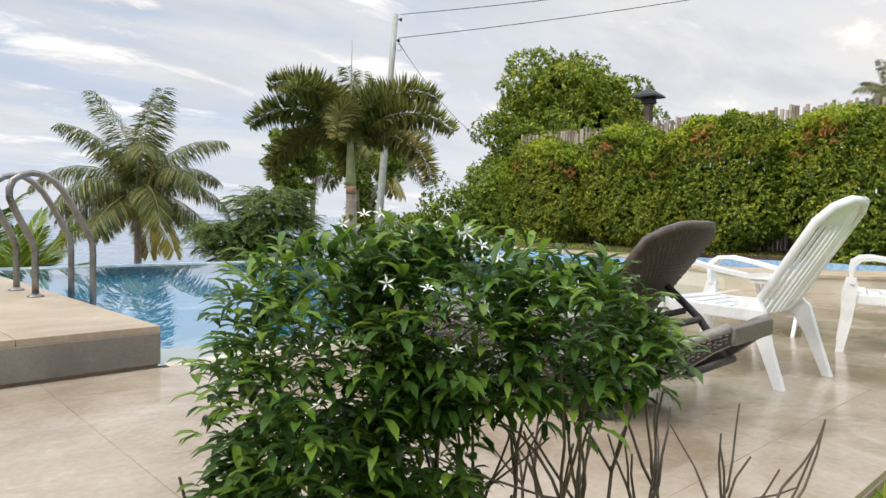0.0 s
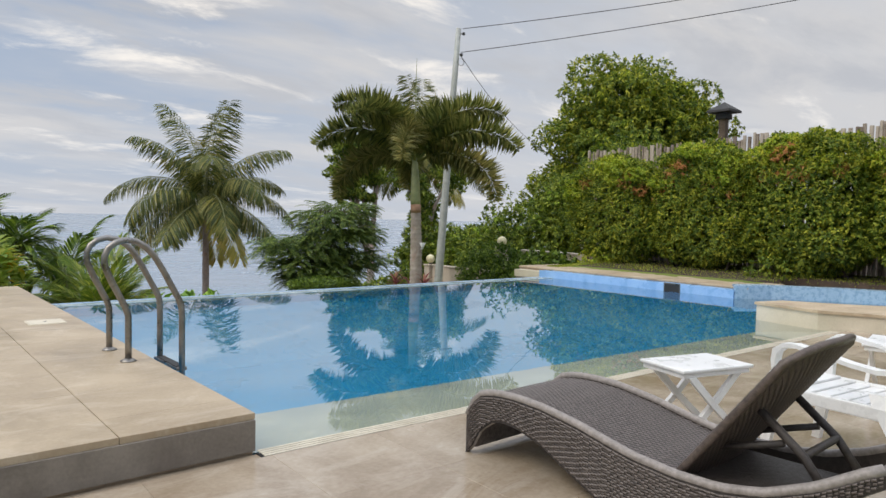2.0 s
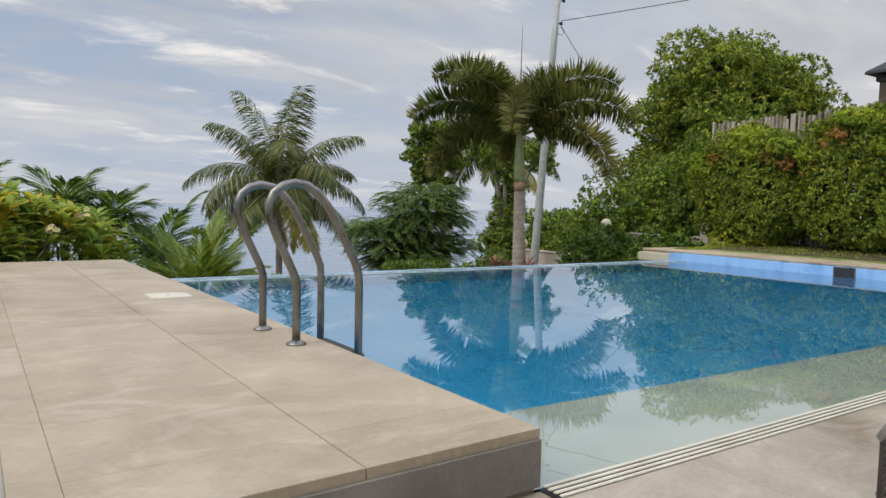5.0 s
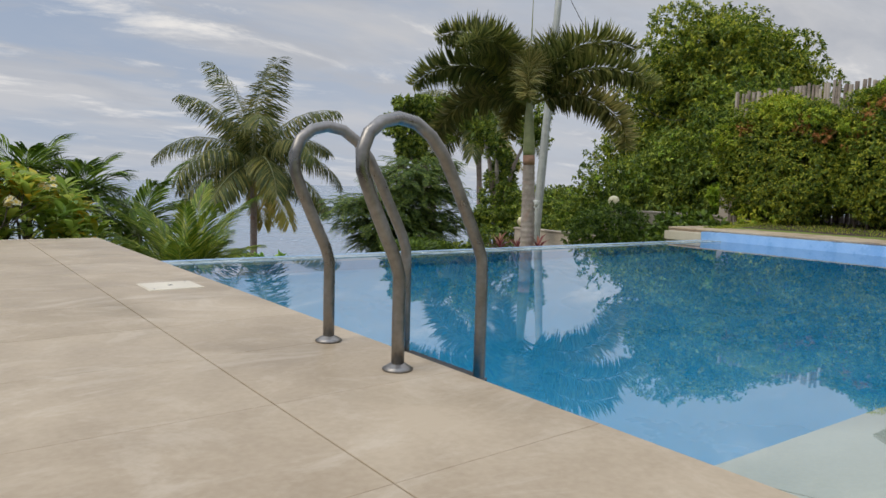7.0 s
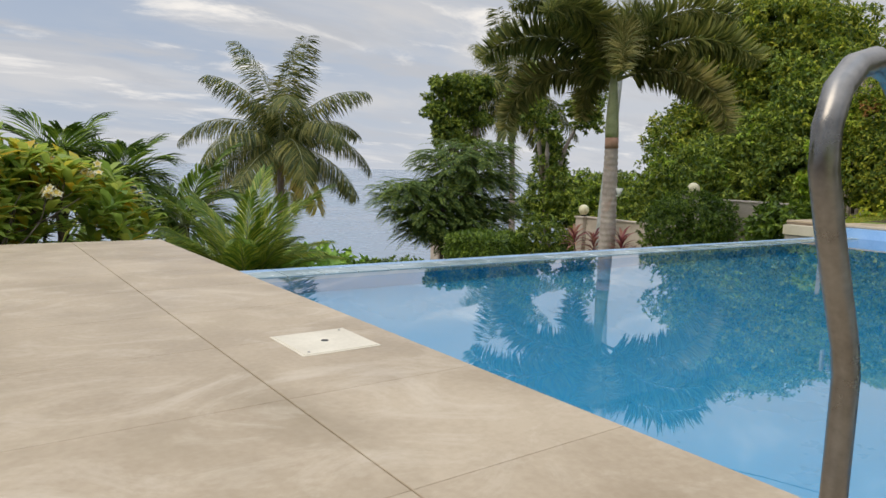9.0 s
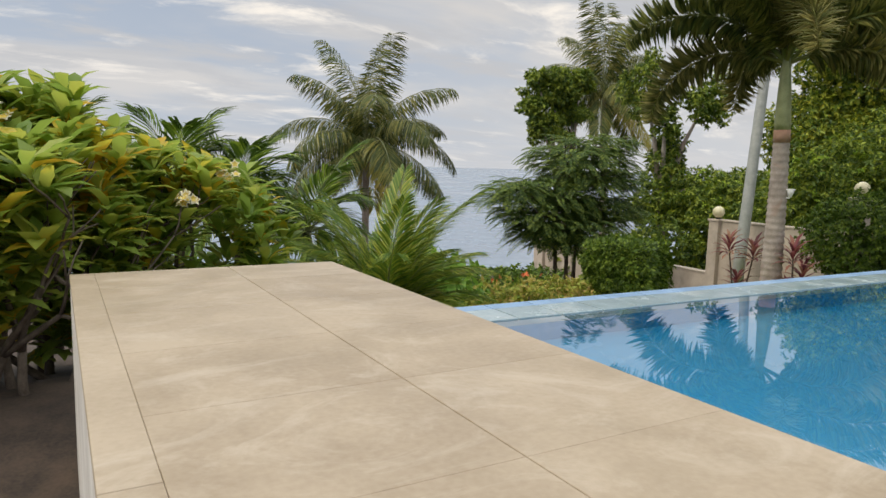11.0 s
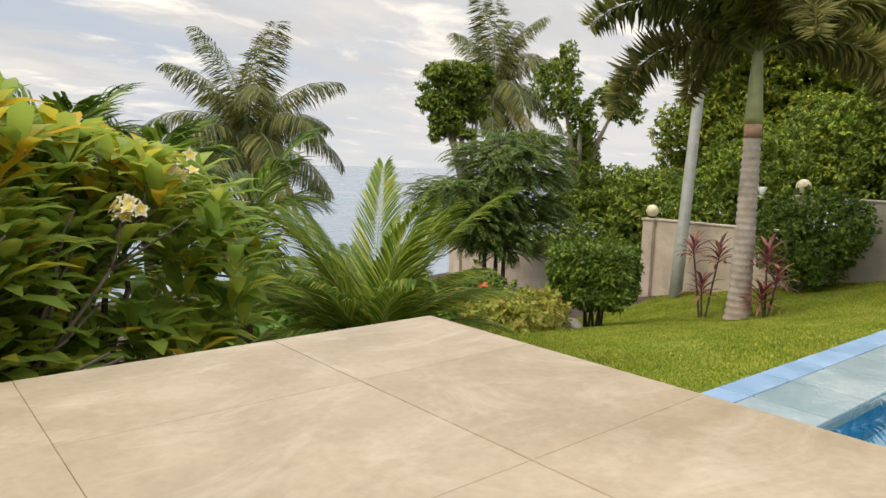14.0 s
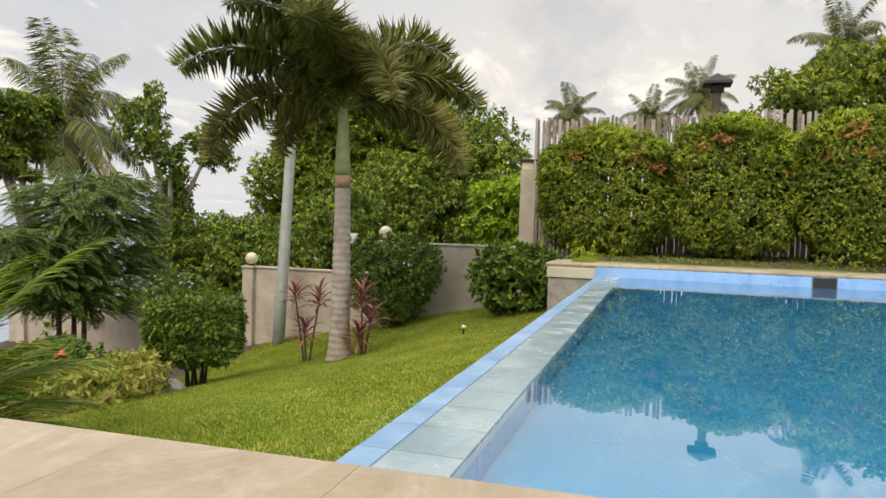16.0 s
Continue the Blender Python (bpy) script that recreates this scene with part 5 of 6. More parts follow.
def brick_border():
    t = thing("brick_border", "low border of old red bricks under the frangipani", "border", pose(-2.75, 9.05, -1.12))
    r = rng(63)
    me = bpy.data.meshes.new("brick")
    bm = slab((-0.105, -0.05, -0.032), (0.105, 0.05, 0.032), 0.006)
    bm.to_mesh(me)
    bm.free()
    me.materials.append(BRICKRED)
    for row in range(3):
        for k in range(5):
            ob = new("brick", me)
            ob.parent = t
            ob.matrix_basis = pose(0.12 + 0.222 * k + 0.11 * (row % 2), r.uniform(-0.012, 0.012), 0.034 + 0.072 * row, 0, 0, r.uniform(-3, 3))


brick_border()


# ---- trees and bushes of the garden ----
def tree(name, label, x, y, z, trunk_h, blobs, count, size, material, seed, group="", slim=0.42, radius=0.14, extra=None, shell=0.62, category="tree"):
    t = thing(name, label, category, pose(x, y, z), group)
    r = rng(seed)
    bm = bmesh.new()
    tube(bm, [(0, 0, -0.3), (r.uniform(-0.1, 0.1), r.uniform(-0.1, 0.1), trunk_h * 0.5), (0, 0, trunk_h)], [radius * 1.2, radius, radius * 0.8], 9)
    for c, rad in blobs:
        c = Vector(c)
        tube(bm, [(0, 0, trunk_h * 0.75), Vector((0, 0, trunk_h)).lerp(c, 0.5) + Vector((0, 0, -0.1 * rad[2])), c], [radius * 0.6, radius * 0.4, radius * 0.15], 6)
    part("trunk", bm, BARK if name == "pruned_tree" else BROWNBARK, t, smooth=True)
    # each large mass is broken into clumps of uneven size
    lumps = []
    for c, rad in blobs:
        k = max(12, int(17 * (rad[0] * rad[1] * rad[2]) ** 0.33 / max(0.5, size * 6)))
        for d in unit(r.normal(size=(k, 3))):
            f = r.uniform(0.16, 0.42)
            lumps.append((tuple(np.array(c) + d * np.array(rad) * r.uniform(0.45, 1.02)), tuple(np.array(rad) * f * r.uniform(0.7, 1.3, 3) * np.array([1, 1, 0.8]))))
    crown("crown", seed + 1, lumps, int(count * 1.9), size * 1.15, material, t, slim=slim, shell=shell, hang=0.45, spray=8)
    crown("inner_foliage", seed + 3, [(c, tuple(0.72 * q for q in rad)) for c, rad in blobs], int(count * 0.22), size * 1.8, material, t, slim=slim, shell=0.45)
    if extra:
        crown("new_growth", seed + 2, lumps[::3], int(count * 0.12), size, extra, t, "brighter new leaves", slim, 0.9)
    return t


def clipped(name, label, x, y, z, blobs, count, size, material, seed, stems=5, stem_h=0.5):
    t = thing(name, label, "bush", pose(x, y, z))
    crown("foliage", seed, blobs, count, size, material, t, slim=0.5, shell=0.86, hang=0.0, spread=0.9)
    crown("inner_foliage", seed + 1, [(c, tuple(q * 0.8 for q in rr)) for c, rr in blobs], count // 3, size * 1.3, material, t, slim=0.6, shell=0.6)
    r = rng(seed)
    bm = bmesh.new()
    for k in range(stems):
        a = r.uniform(0, 6.28)
        tube(bm, [(0.18 * math.cos(a), 0.18 * math.sin(a), -0.15), (0.2 * math.cos(a + 0.4), 0.2 * math.sin(a + 0.4), stem_h), (0.3 * math.cos(a), 0.3 * math.sin(a), stem_h * 1.8)], [0.03, 0.022, 0.015], 6)
    part("stems", bm, BROWNBARK, t)
    return t


def box_bush():
    t = thing("box_bush", "clipped square-topped green bush on thin stems", "bush", pose(7.25, 12.8, -2.0, 0, 0, 25))
    r = rng(71)
    for name, n, fill, size in (("foliage", 15000, 0.84, 0.062), ("inner_foliage", 4000, 0.6, 0.11)):
        d = unit(r.normal(size=(n, 3)))
        q = d / (np.abs(d) ** 8).sum(1, keepdims=True) ** (1 / 8)
        lump = 1 + 0.05 * np.sin(q[:, :1] * 7 + 1) * np.cos(q[:, 1:2] * 6) + 0.04 * np.sin(q[:, 2:] * 9)
        p = q * np.array([0.66, 0.62, 0.48]) * lump * (fill + (1.03 - fill) * r.random((n, 1)) ** 0.5) + np.array([0, 0, 0.99])
        w = unit(np.sign(q) * np.abs(q) ** 3.5 + r.normal(size=(n, 3)) * 0.8)
        ln = size * r.uniform(0.65, 1.3, n)
        tagged(leaves(name, p, w, unit(q + np.array([0, 0, 0.7])), ln, ln * 0.5, L_BOX, t, droop=0.2), kind="stuff")
    bm = bmesh.new()
    for k in range(7):
        a = k * 0.9
        tube(bm, [(0.12 * math.cos(a), 0.12 * math.sin(a), -0.15), (0.16 * math.cos(a + 0.4), 0.16 * math.sin(a + 0.4), 0.4), (0.3 * math.cos(a), 0.3 * math.sin(a), 0.9)], [0.028, 0.02, 0.012], 6)
    part("stems", bm, BROWNBARK, t)


box_bush()
clipped("round_bush", "rounded clipped dark green bush against the garden wall", 12.35, 11.55, -1.45, [((0, 0, 1.1), (0.85, 1.0, 0.82)), ((0.1, -0.45, 1.25), (0.7, 0.65, 0.6)), ((-0.1, 0.5, 0.95), (0.7, 0.62, 0.7)), ((0, 0, 0.6), (0.7, 0.75, 0.6))], 9000, 0.085, L_BOX, 73, 5, 0.4)
clipped("leafy_bush", "loose glossy green bush by the stone wall end", 11.45, 8.55, -1.1, [((0, 0, 0.75), (0.72, 0.75, 0.62)), ((0.1, -0.4, 0.95), (0.55, 0.5, 0.5)), ((0, 0.45, 0.8), (0.5, 0.5, 0.55)), ((-0.1, 0.1, 1.15), (0.5, 0.5, 0.38))], 2600, 0.15, L_BOX, 75, 5, 0.4)


def cordyline(x, y, heads, seed):
    z = float(ground_z(x, y))
    t = thing("cordyline", "red-leaved cordyline with thin bare stems", "shrub", pose(x, y, z), "cordylines round the palm")
    r = rng(seed)
    bm = bmesh.new()
    P, D, L = [], [], []
    for dx, dy, h in heads:
        tube(bm, [(dx * 0.2, dy * 0.2, -0.05), (dx * 0.6, dy * 0.6, h * 0.5), (dx, dy, h)], [0.022, 0.018, 0.014], 6)
        n = 26
        a = np.arange(n) * 2.4
        el = np.linspace(1.35, 0.1, n)
        P.append(np.array([dx, dy, h]) + np.stack([0 * a, 0 * a, np.linspace(0.05, -0.12, n)], 1))
        D.append(np.stack([np.cos(a) * np.cos(el), np.sin(a) * np.cos(el), np.sin(el)], 1))
        L.append(r.uniform(0.32, 0.48, n))
    tagged(part("stem_cluster", bm, BROWNBARK, t), kind="stuff")
    L = np.concatenate(L)
    leaves("foliage", np.concatenate(P), np.concatenate(D), (0, 0, 1), L, L * 0.15, L_CORD, t, droop=0.3, long=True)


cordyline(9.37, 12.02, [(-0.1, 0.2, 1.2), (0.15, -0.15, 1.1), (0.0, 0.05, 0.5)], 81)
cordyline(9.29, 10.85, [(0.0, 0.05, 0.95), (0.08, -0.1, 0.6), (-0.08, 0.05, 0.3)], 82)

# feathery dark tree and other trees seen over the wall
def feathery(x, y, z, layers, seed):
    """A young flame tree: flat layers of feather-like leaves on thin limbs."""
    t = thing("flame_tree", "feathery dark green young flame tree in layers", "tree", pose(x, y, z))
    r = rng(seed)
    bm = bmesh.new()
    top = max(h for _, _, h, _ in layers)
    for dx in (-0.25, 0.1, 0.35):
        tube(bm, [(dx, 0, -0.4), (dx * 1.3, 0.05, top * 0.5), (dx * 0.5, 0, top)], [0.07, 0.05, 0.015], 7)
    P, D, U, L = [], [], [], []
    for cx, cy, h, rad in layers:
        for k in range(int(185 * rad)):
            a = r.uniform(0, 6.283)
            s = rad * math.sqrt(r.uniform(0.02, 1.0))
            at = np.array([cx + s * math.cos(a), cy + s * math.sin(a), h + r.uniform(-0.26, 0.26) - 0.06 * s])
            if k % 12 == 0:
                tube(bm, [(cx * 0.6, cy * 0.6, h - 0.25), ((cx * 0.6 + at[0]) / 2, (cy * 0.6 + at[1]) / 2, h - 0.1), tuple(at)], [0.022, 0.014, 0.006], 5)
            a2 = a + r.uniform(-0.7, 0.7)
            line = frond_line(at, (math.cos(a2), math.sin(a2)), r.uniform(0.55, 0.85), r.uniform(-0.1, 0.6), 0.45, 18)
            tan = unit(np.gradient(line, axis=0))
            side = unit(np.cross(tan, np.array([0, 0, 1.0])))
            for sg in (-1, 1):
                P.append(line), D.append(side * sg + tan * 0.35 + np.array([0, 0, -0.15])), U.append(np.cross(side, tan))
                L.append(0.125 * np.sin(np.pi * np.linspace(0.12, 0.95, len(line))) ** 0.6)
    part("branchwork", bm, BROWNBARK, t)
    L = np.concatenate(L)
    tagged(leaves("crown", np.concatenate(P), np.concatenate(D), np.concatenate(U), L, 0.034, L_DARK, t), kind="stuff")


feathery(10.6, 18.9, -3.1, [(0.2, 0, 1.8, 0.9), (-0.6, 0.2, 2.1, 0.8), (0, 0, 2.3, 1.3), (-0.9, 0, 2.7, 1.1), (0.9, 0.2, 2.9, 1.2), (-0.5, 0.2, 3.3, 1.25), (0.5, -0.2, 3.7, 1.2), (1.4, 0.2, 3.6, 0.8), (0.3, 0, 4.2, 1.35), (0.8, 0.1, 4.6, 1.0), (-1.7, 0, 3.2, 0.7), (1.7, 0.3, 2.5, 0.9)], 91)
tree("pruned_tree", "tree with pruned limbs ending in round leafy tufts", 17.0, 21.5, -4.0, 4.5, [((-0.9, 0.2, 7.6), (0.85, 0.85, 1.2)), ((1.0, -0.8, 7.2), (0.8, 0.8, 1.0)), ((0.2, 0.2, 4.9), (0.9, 0.9, 1.1)), ((-0.5, -0.4, 6.6), (0.6, 0.6, 0.6)), ((0.7, 0.3, 5.9), (0.6, 0.6, 0.5)), ((0.1, 0, 3.6), (1.3, 1.3, 1.0)), ((1.5, -0.5, 3.9), (1.1, 1.2, 1.0))], 14000, 0.12, L_TREE, 93, slim=0.45, radius=0.22)
tree("pruned_tree", "tree with bare forked limbs and round leafy tufts", 21.0, 32.0, -6.5, 6.0, [((-0.8, 0.6, 11.2), (1.6, 1.5, 1.2)), ((-1.4, 0.3, 9.4), (1.1, 1.0, 0.8)), ((0.5, 0.5, 10.2), (1.0, 1.0, 0.8)), ((-2.2, 0.2, 10.3), (0.7, 0.7, 0.5)), ((0.7, 0.2, 11.7), (0.8, 0.8, 0.6)), ((-0.3, 0.4, 8.9), (0.6, 0.6, 0.4)), ((-1.9, 0.5, 11.8), (0.6, 0.6, 0.5))], 10000, 0.17, L_TREE, 95, slim=0.45, radius=0.25)
back = "trees beyond the garden wall"
for i, (x, y, z, blobs, mat, ex) in enumerate((
    (17.5, 14.5, -2.5, [((0, 0, 3.0), (2.2, 2.6, 2.0)), ((-0.6, 1.2, 2.1), (1.8, 1.8, 1.5)), ((0.4, -1.6, 3.9), (1.8, 1.9, 1.5))], L_TREE, L_BRIGHT),
    (18.5, 11.2, -1.5, [((0, 0, 3.2), (2.0, 2.0, 1.8)), ((-0.8, 0.4, 2.0), (1.7, 1.7, 1.4)), ((0.4, 0.6, 4.9), (1.6, 1.6, 1.3))], L_TREE, L_LIME),
    (16.6, 9.9, -0.8, [((0, 0, 2.1), (1.1, 1.2, 1.0)), ((0.1, 0.2, 1.1), (1.0, 1.1, 0.8))], L_BRIGHT, L_LIME),
    (18.0, 18.4, -3.5, [((0, 0, 2.6), (2.2, 2.4, 1.8)), ((0.5, 1.5, 3.0), (1.8, 1.8, 1.5))], L_TREE, L_BRIGHT),
    (32.4, 21.0, -2.5, [((0, 1.2, 10.3), (4.0, 3.3, 3.2)), ((0.5, -1.2, 9.3), (4.0, 3.3, 3.2)), ((-0.5, 2.3, 7.4), (4.0, 3.2, 3.8)), ((1.0, -3.2, 7.4), (3.0, 2.4, 2.4)), ((0, 0, 5.0), (4.2, 4.0, 3.4)), ((-1.0, 3.6, 4.6), (3.0, 3.0, 3.0))], L_HEDGE, L_LIME),
    (34.0, -4.0, 0.0, [((0, 3.5, 7.4), (3, 2.4, 1.3)), ((0, 0, 8.3), (3, 3, 1.7)), ((0, -4, 8.8), (3.4, 3.4, 1.8)), ((0, -8.5, 8.6), (3, 3, 1.8)), ((0, -1, 5), (3, 7, 3.0))], L_HEDGE, None),
)):
    tree("leafy_tree", "dense leafy green tree beyond the garden wall", x, y, z, 2.0, blobs, (17000, 17000, 9000, 17000, 78000, 34000)[i], (0.125, 0.125, 0.14, 0.125, 0.21, 0.24)[i], mat, 700 + 10 * i, back, extra=ex, radius=0.2)
tree("shrub_tree", "dark bushy shrub along the lower wall", 15.0, 22.0, -4.2, 1.0, [((0, 0, 1.8), (1.8, 2.6, 1.0)), ((0.3, -2.5, 2.2), (1.6, 2.0, 1.3))], 6000, 0.15, L_TREE, 790, back, extra=L_LIME)


def low_planting():
    r = rng(97)
    spots = [
        (4.6, 12.3, "yellow_shrub", "low yellow and bronze leafed shrub", [((0, 0, 0.3), (0.55, 0.5, 0.32)), ((0.6, 0.2, 0.28), (0.5, 0.45, 0.3)), ((-0.5, 0.2, 0.25), (0.5, 0.4, 0.3))], 1500, 0.09, L_COLEUS),
        (5.7, 12.6, "yellow_shrub", "low yellow-green leafed shrub", [((0, 0, 0.3), (0.5, 0.5, 0.32)), ((0.4, 0.3, 0.25), (0.4, 0.4, 0.28))], 1100, 0.09, L_COLEUS),
        (5.6, 14.6, "green_shrub", "loose green shrub with small orange flowers", [((0, 0, 0.45), (0.9, 0.8, 0.5)), ((0.9, 0.3, 0.45), (0.8, 0.8, 0.5))], 3000, 0.11, L_BOX),
        (6.6, 15.4, "green_shrub", "loose green shrub with small orange flowers", [((0, 0, 0.4), (0.8, 0.8, 0.45)), ((0.6, 0.2, 0.3), (0.6, 0.6, 0.35))], 1800, 0.11, L_TREE),
        (3.4, 13.6, "broad_leaf_plant", "low plant with broad bright green leaves", [((0, 0, 0.4), (1.0, 0.9, 0.45))], 520, 0.30, L_BROAD),
        (2.6, 15.6, "broad_leaf_plant", "low plant with broad bright green leaves", [((0, 0, 0.5), (1.3, 1.1, 0.5))], 620, 0.30, L_BROAD),
        (4.4, 17.2, "broad_leaf_plant", "low plant with broad bright green leaves", [((0, 0, 0.5), (1.4, 1.2, 0.55))], 620, 0.30, L_BROAD),
        (6.4, 19.5, "broad_leaf_plant", "low plant with broad bright green leaves", [((0, 0, 0.8), (1.6, 1.2, 0.7))], 620, 0.32, L_BROAD),
        (8.6, 16.6, "green_shrub", "loose green shrub below the dark tree", [((0, 0, 0.25), (0.7, 0.7, 0.28))], 900, 0.11, L_BOX),
    ]
    for i, (x, y, name, label, blobs, n, size, mat) in enumerate(spots):
        z = float(ground_z(x, y))
        t = thing(name, label, "shrub", pose(x, y, z), "low garden planting")
        crown("foliage", 900 + i, blobs, int(n * 1.6), size, mat, t, slim=0.55, shell=0.5)
        for k in range(3):
            part("stem", tube(bmesh.new(), [(0.1 * k - 0.1, 0.05 * k, -0.1), (0.2 * k - 0.2, 0.08 * k, 0.3)], [0.015, 0.01], 5), BROWNBARK, t)
        if "orange" in label:
            petals(t, (0.2, -0.6, 0.95), 4, 0.06, REDFLOWER, "small orange-red flowers", r)
            petals(t, (-0.4, -0.5, 0.9), 3, 0.06, REDFLOWER, "small orange-red flowers", r)
    for x, y, s in ((6.35, 12.55, 0.22), (3.4, 12.2, 0.18), (6.9, 13.5, 0.16)):
        bm = bmesh.new()
        bmesh.ops.create_icosphere(bm, subdivisions=3, radius=s)
        for vv in bm.verts:
            vv.co *= 1 + 0.25 * noise.noise(vv.co * 6)
            vv.co.z *= 0.6
        ob = part("garden_stone", bm, STONE, smooth=True)
        ob.location = (x, y, float(ground_z(x, y)) + s * 0.2)
        tagged(ob, "rough grey garden stone at the lawn edge", "stone", "garden stones")


low_planting()


def lawn_lamp(x, y):
    z = float(ground_z(x, y))
    t = thing("lawn_lamp", "small round lamp standing in the grass", "lamp", pose(x, y, z))
    part("stake", lathe(bmesh.new(), [(0.018, -0.1), (0.018, 0.11)], 10), BLACK, t)
    part("head", lathe(bmesh.new(), [(0.03, 0.11), (0.05, 0.12), (0.046, 0.155), (0.02, 0.17)], 14), GLOBE, t, smooth=True)


lawn_lamp(10.0, 9.2)


# ---- the flowering shrub beside the terrace ----
def jasmine():
    t = thing("flowering_shrub", "dense dark green shrub with small white flowers", "shrub", pose(-0.68, -2.90, -0.14))
    r = rng(99)
    bm = bmesh.new()
    tips = []
    for k in range(9):
        a = r.uniform(0, 6.28)
        branches(bm, r, (0.12 * math.cos(a), 0.1 * math.sin(a), -0.05), (0.45 * math.cos(a), 0.35 * math.sin(a), 1.1), 0.30, 0.010, 2, tips, 3, 0.55, 0.3)
    for k in range(7):
        branches(bm, r, (0.10 + 0.02 * k, -0.08 - 0.02 * k, -0.05), (r.uniform(-0.1, 0.4), r.uniform(-0.4, 0.1), 1.2), 0.35, 0.008, 2, tips, 3, 0.5, 0.3)
    part("branchwork", bm, BROWNBARK, t, "thin bare forked stems")
    blobs = [((-0.13, 0.12, 0.72), (0.20, 0.17, 0.20)), ((0.03, 0.0, 0.80), (0.19, 0.17, 0.13)), ((0.16, -0.14, 0.79), (0.15, 0.14, 0.10)), ((-0.16, 0.14, 0.52), (0.15, 0.14, 0.20)), ((-0.03, 0.05, 0.60), (0.12, 0.12, 0.12)), ((0.24, -0.22, 0.77), (0.06, 0.06, 0.05))]
    blobs = [((c[0] * 0.86, c[1] * 0.86, c[2]), (q[0] * 0.88, q[1] * 0.88, q[2])) for c, q in blobs]
    p, o = blob_points(r, blobs, 1150, 0.5)
    P, D, L = [], [], []
    for c, w in zip(p, o):
        n = int(r.integers(7, 11))
        a = np.arange(n) * 2.4 + r.uniform(0, 6)
        el = r.uniform(-0.2, 0.8, n)
        P.append(np.repeat(c[None], n, 0) + r.normal(size=(n, 3)) * 0.012)
        D.append(np.stack([np.cos(a) * np.cos(el), np.sin(a) * np.cos(el), np.sin(el)], 1) + w * 0.5)
        L.append(r.uniform(0.026, 0.052, n))
    L = np.concatenate(L)
    leaves("foliage", np.concatenate(P), np.concatenate(D), (0, 0, 1), L, L * 0.30, L_JAS, t, droop=0.25, long=True)
    for k in range(120):
        c = p[int(r.integers(0, len(p)))]
        if c[2] > 0.62 and c[0] < 0.08:
            petals(t, tuple(c + np.array([0, 0, 0.05])), 1, 0.015, WHITEFLOWER, "small white flower with narrow petals", r)


jasmine()


# ---- grass ----
def grass(name, seed, n, x0, x1, y0, y1, keep, label):
    r = rng(seed)
    x, y = r.uniform(x0, x1, n), r.uniform(y0, y1, n)
    ok = keep(x, y)
    x, y = x[ok], y[ok]
    z = ground_z(x, y)
    m = len(x)
    d = np.stack([r.normal(size=m) * 0.55, r.normal(size=m) * 0.55, np.ones(m)], 1)
    u = np.stack([r.normal(size=m), r.normal(size=m), 0.2 * np.ones(m)], 1)
    ln = r.uniform(0.024, 0.048, m) * (1 + 0.45 * np.sin(x * 2.1) * np.cos(y * 1.7))
    ob = leaves(name, np.stack([x, y, z - 0.002], 1), d, u, ln, 0.013, L_GRASS, None, droop=0.3)
    tagged(ob, label, "grass", kind="stuff")


grass("lawn_grass", 1, 400000, 0.2, 13.2, 6.95, 15.0, lambda x, y: x - 2.5 > y - 11.0, "short green lawn grass sloping from the pool")
grass("bank_grass", 2, 11000, 10.9, 13.2, -6.0, 7.6, lambda x, y: x > 10.9, "short patchy grass under the hedge")
grass("south_grass", 3, 14000, -0.6, 3.5, -4.6, -3.04, lambda x, y: y < -3.04, "short green grass beside the terrace")
grass("west_grass", 4, 9000, -3.2, -1.55, 3.0, 8.5, lambda x, y: (x < -1.56) & (y < 5.0), "rough grass beside the white deck wall")

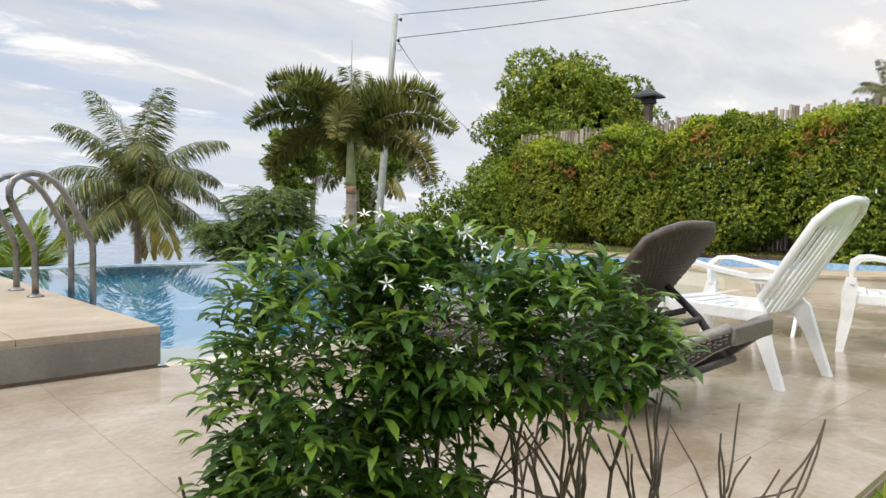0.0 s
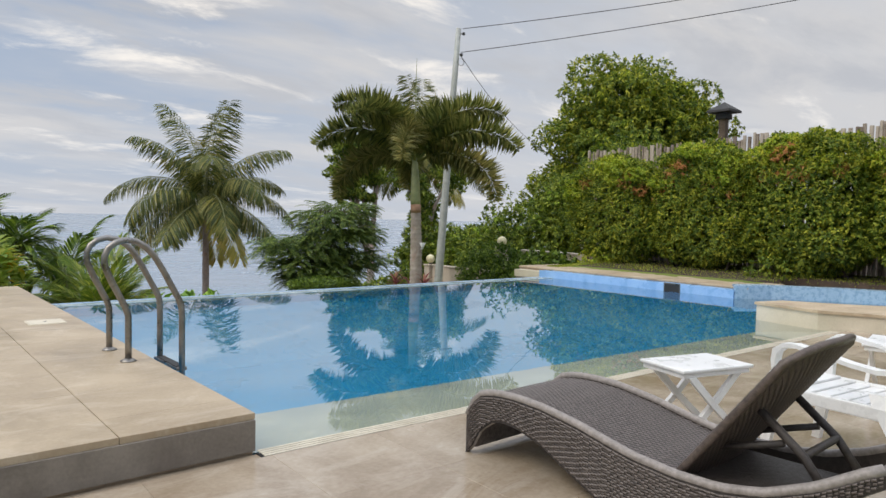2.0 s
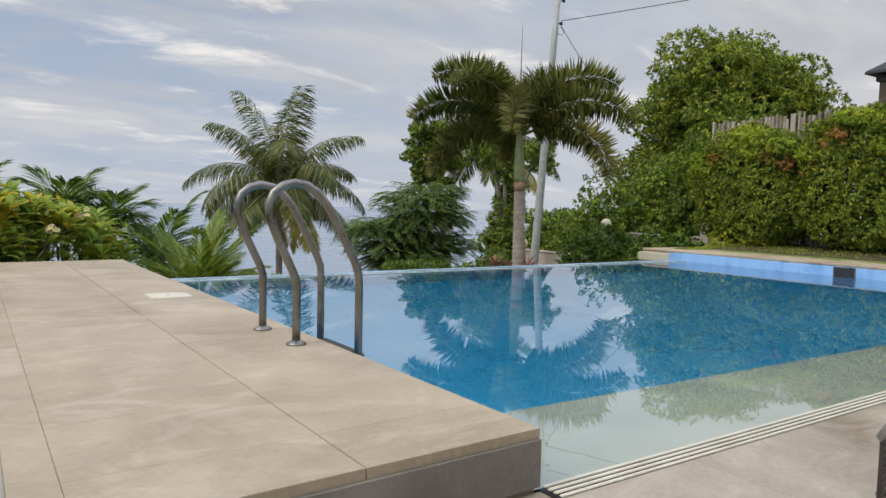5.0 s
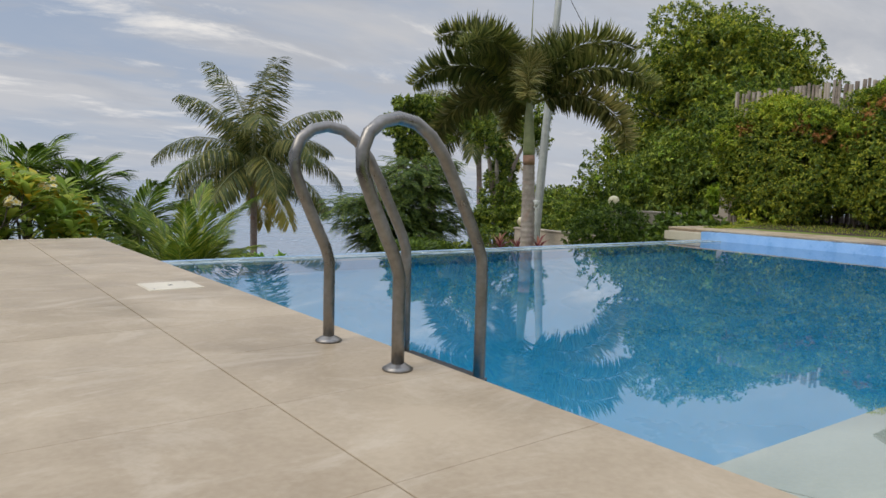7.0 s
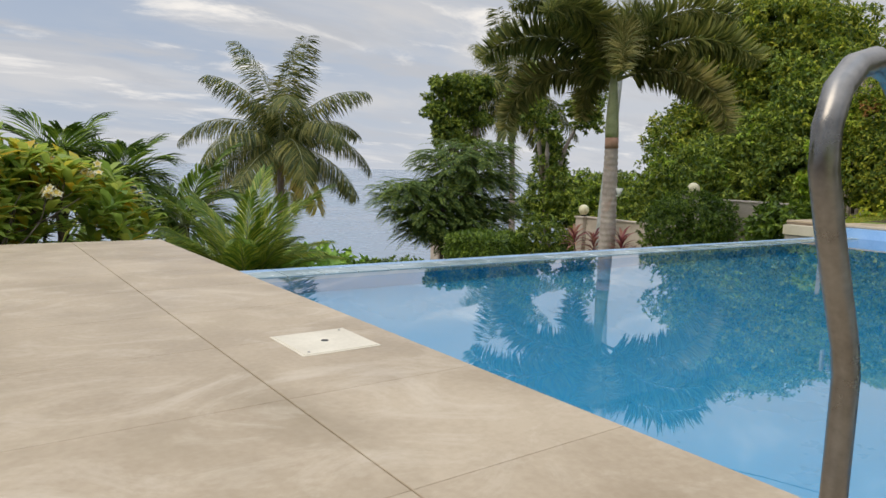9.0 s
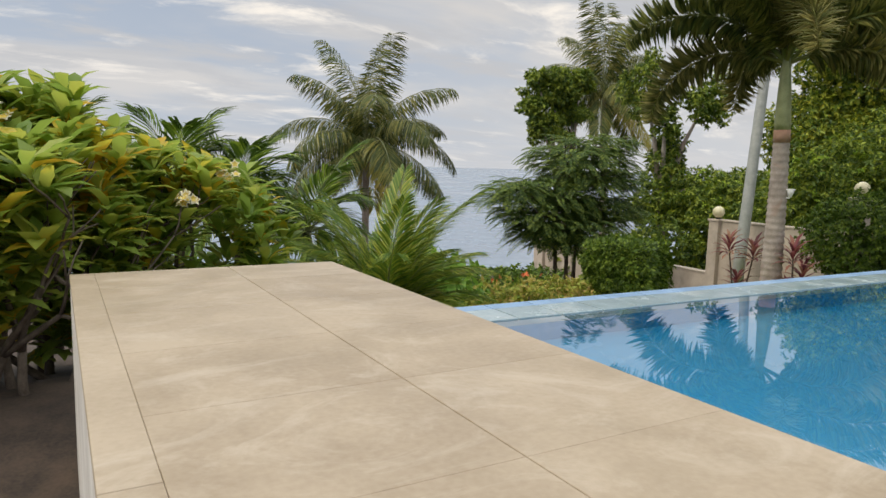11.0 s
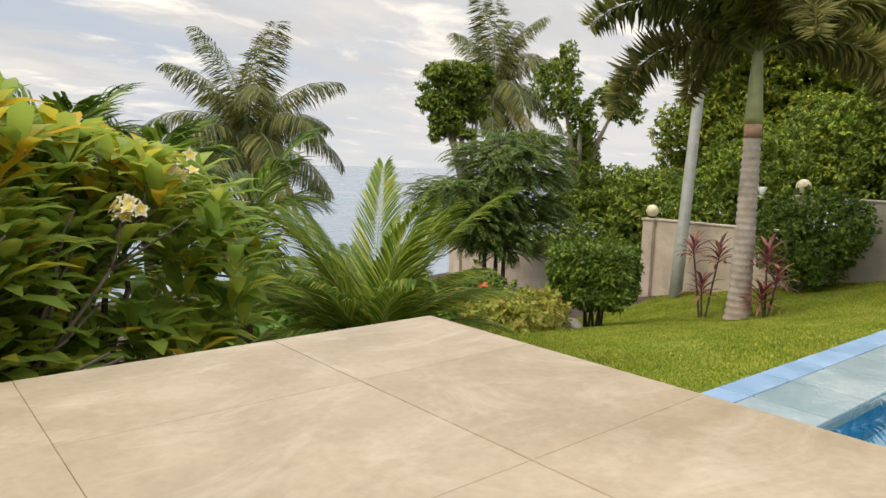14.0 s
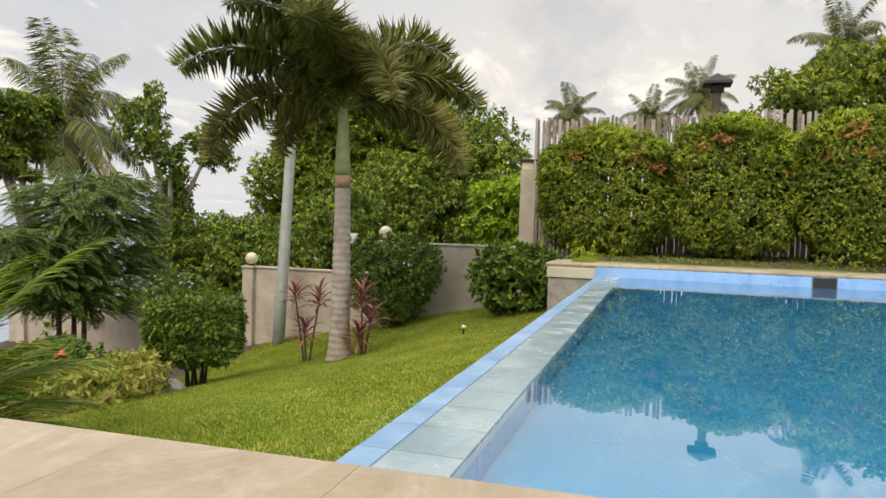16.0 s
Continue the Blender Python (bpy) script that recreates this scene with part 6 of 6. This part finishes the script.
# ---- slabs and tiles ----
rows_w = [0.0, 0.33, 0.95, 1.57, 2.19, 2.78, 3.42, 4.05, 4.67, 5.29, 5.91, 6.55, 7.17, 7.685]
specs = []
for i, (a, b) in enumerate(zip(rows_w, rows_w[1:])):
    g = 0.0010 if i in (1, 5, 9) else 0.0003
    specs.append(((-1.386, a + g, 0.166), (-0.6647, b - g, 0.2)))
    specs.append(((-0.6611, a + g, 0.166), (0.003, b - g, 0.2)))
pieces("slab", deck, specs, DECK, 0.0015)
pieces("edge_slab", deck, [((-1.506, a + 0.002, 0.166), (-1.3868, b - 0.001, 0.2)) for a, b in ((0.0, 2.3), (2.3, 4.9), (4.9, 7.685))], DECK, 0.0015)
pieces("riser", deck, [((a + 0.003, -0.012, 0.0), (b - 0.003, 0.011, 0.165)) for a, b in ((-1.50, 0.003),)], RISER, 0.002)

specs = []
for i in range(15):
    for j in range(6):
        x0, y0 = -1.22 + 0.632 * i, -0.115 - 0.632 * (j + 1)
        if y0 > -3.3 and x0 + 0.63 < 7.65:
            specs.append(((x0, max(y0, -3.015), -0.021), (x0 + 0.6306, y0 + 0.6306, 0.0)))
pieces("tile", terrace, specs, TERRACE, 0.0015)
pieces("tile", tside, [((7.61 + 0.63 * i, -3.015, -0.021), (7.61 + 0.63 * i + 0.627, -2.31, 0.0)) for i in range(12)], TERRACE, 0.002)
# overflow grate along the pool edge
# shallow channel bed coloured black for the shade between the bars
pieces("drain_channel_shade", terrace, [((0.010, -0.112, -0.0215), (7.12, 0.006, -0.017))], BLACK, 0.001)
pieces("grate_bar", terrace, [((0.012, -0.108 + 0.0287 * k, -0.003), (7.12, -0.093 + 0.0287 * k, 0.003)) for k in range(4)], LIDPLASTIC, 0.003)

edge = structure("trim_infinity", slab((-0.2, 6.461, -0.049), (9.4, 6.838, -0.022)), GROUT, "grouted bed of the tiled infinity edge", "coping")
pieces("tile", edge, [((-0.17 + 0.30 * i, 6.463, -0.021), (-0.17 + 0.30 * i + 0.289, 6.715, -0.008)) for i in range(32)], INFTILE, 0.002)
pieces("edge_tile", edge, [((-0.17 + 0.30 * i, 6.722, -0.021), (-0.17 + 0.30 * i + 0.292, 6.838, -0.010)) for i in range(32)], INFEDGE, 0.002)
pieces("coping_stone", coping, [((9.60, 2.28 + 0.602 * i, 0.139), (10.35, 2.28 + 0.602 * i + 0.596, 0.168)) for i in range(9)], STONECAP, 0.004)
pieces("coping_stone", coping, [((10.356, 2.28 + 0.602 * i, 0.139), (10.92, 2.28 + 0.602 * i + 0.596, 0.166)) for i in range(9)], STONECAP, 0.004)
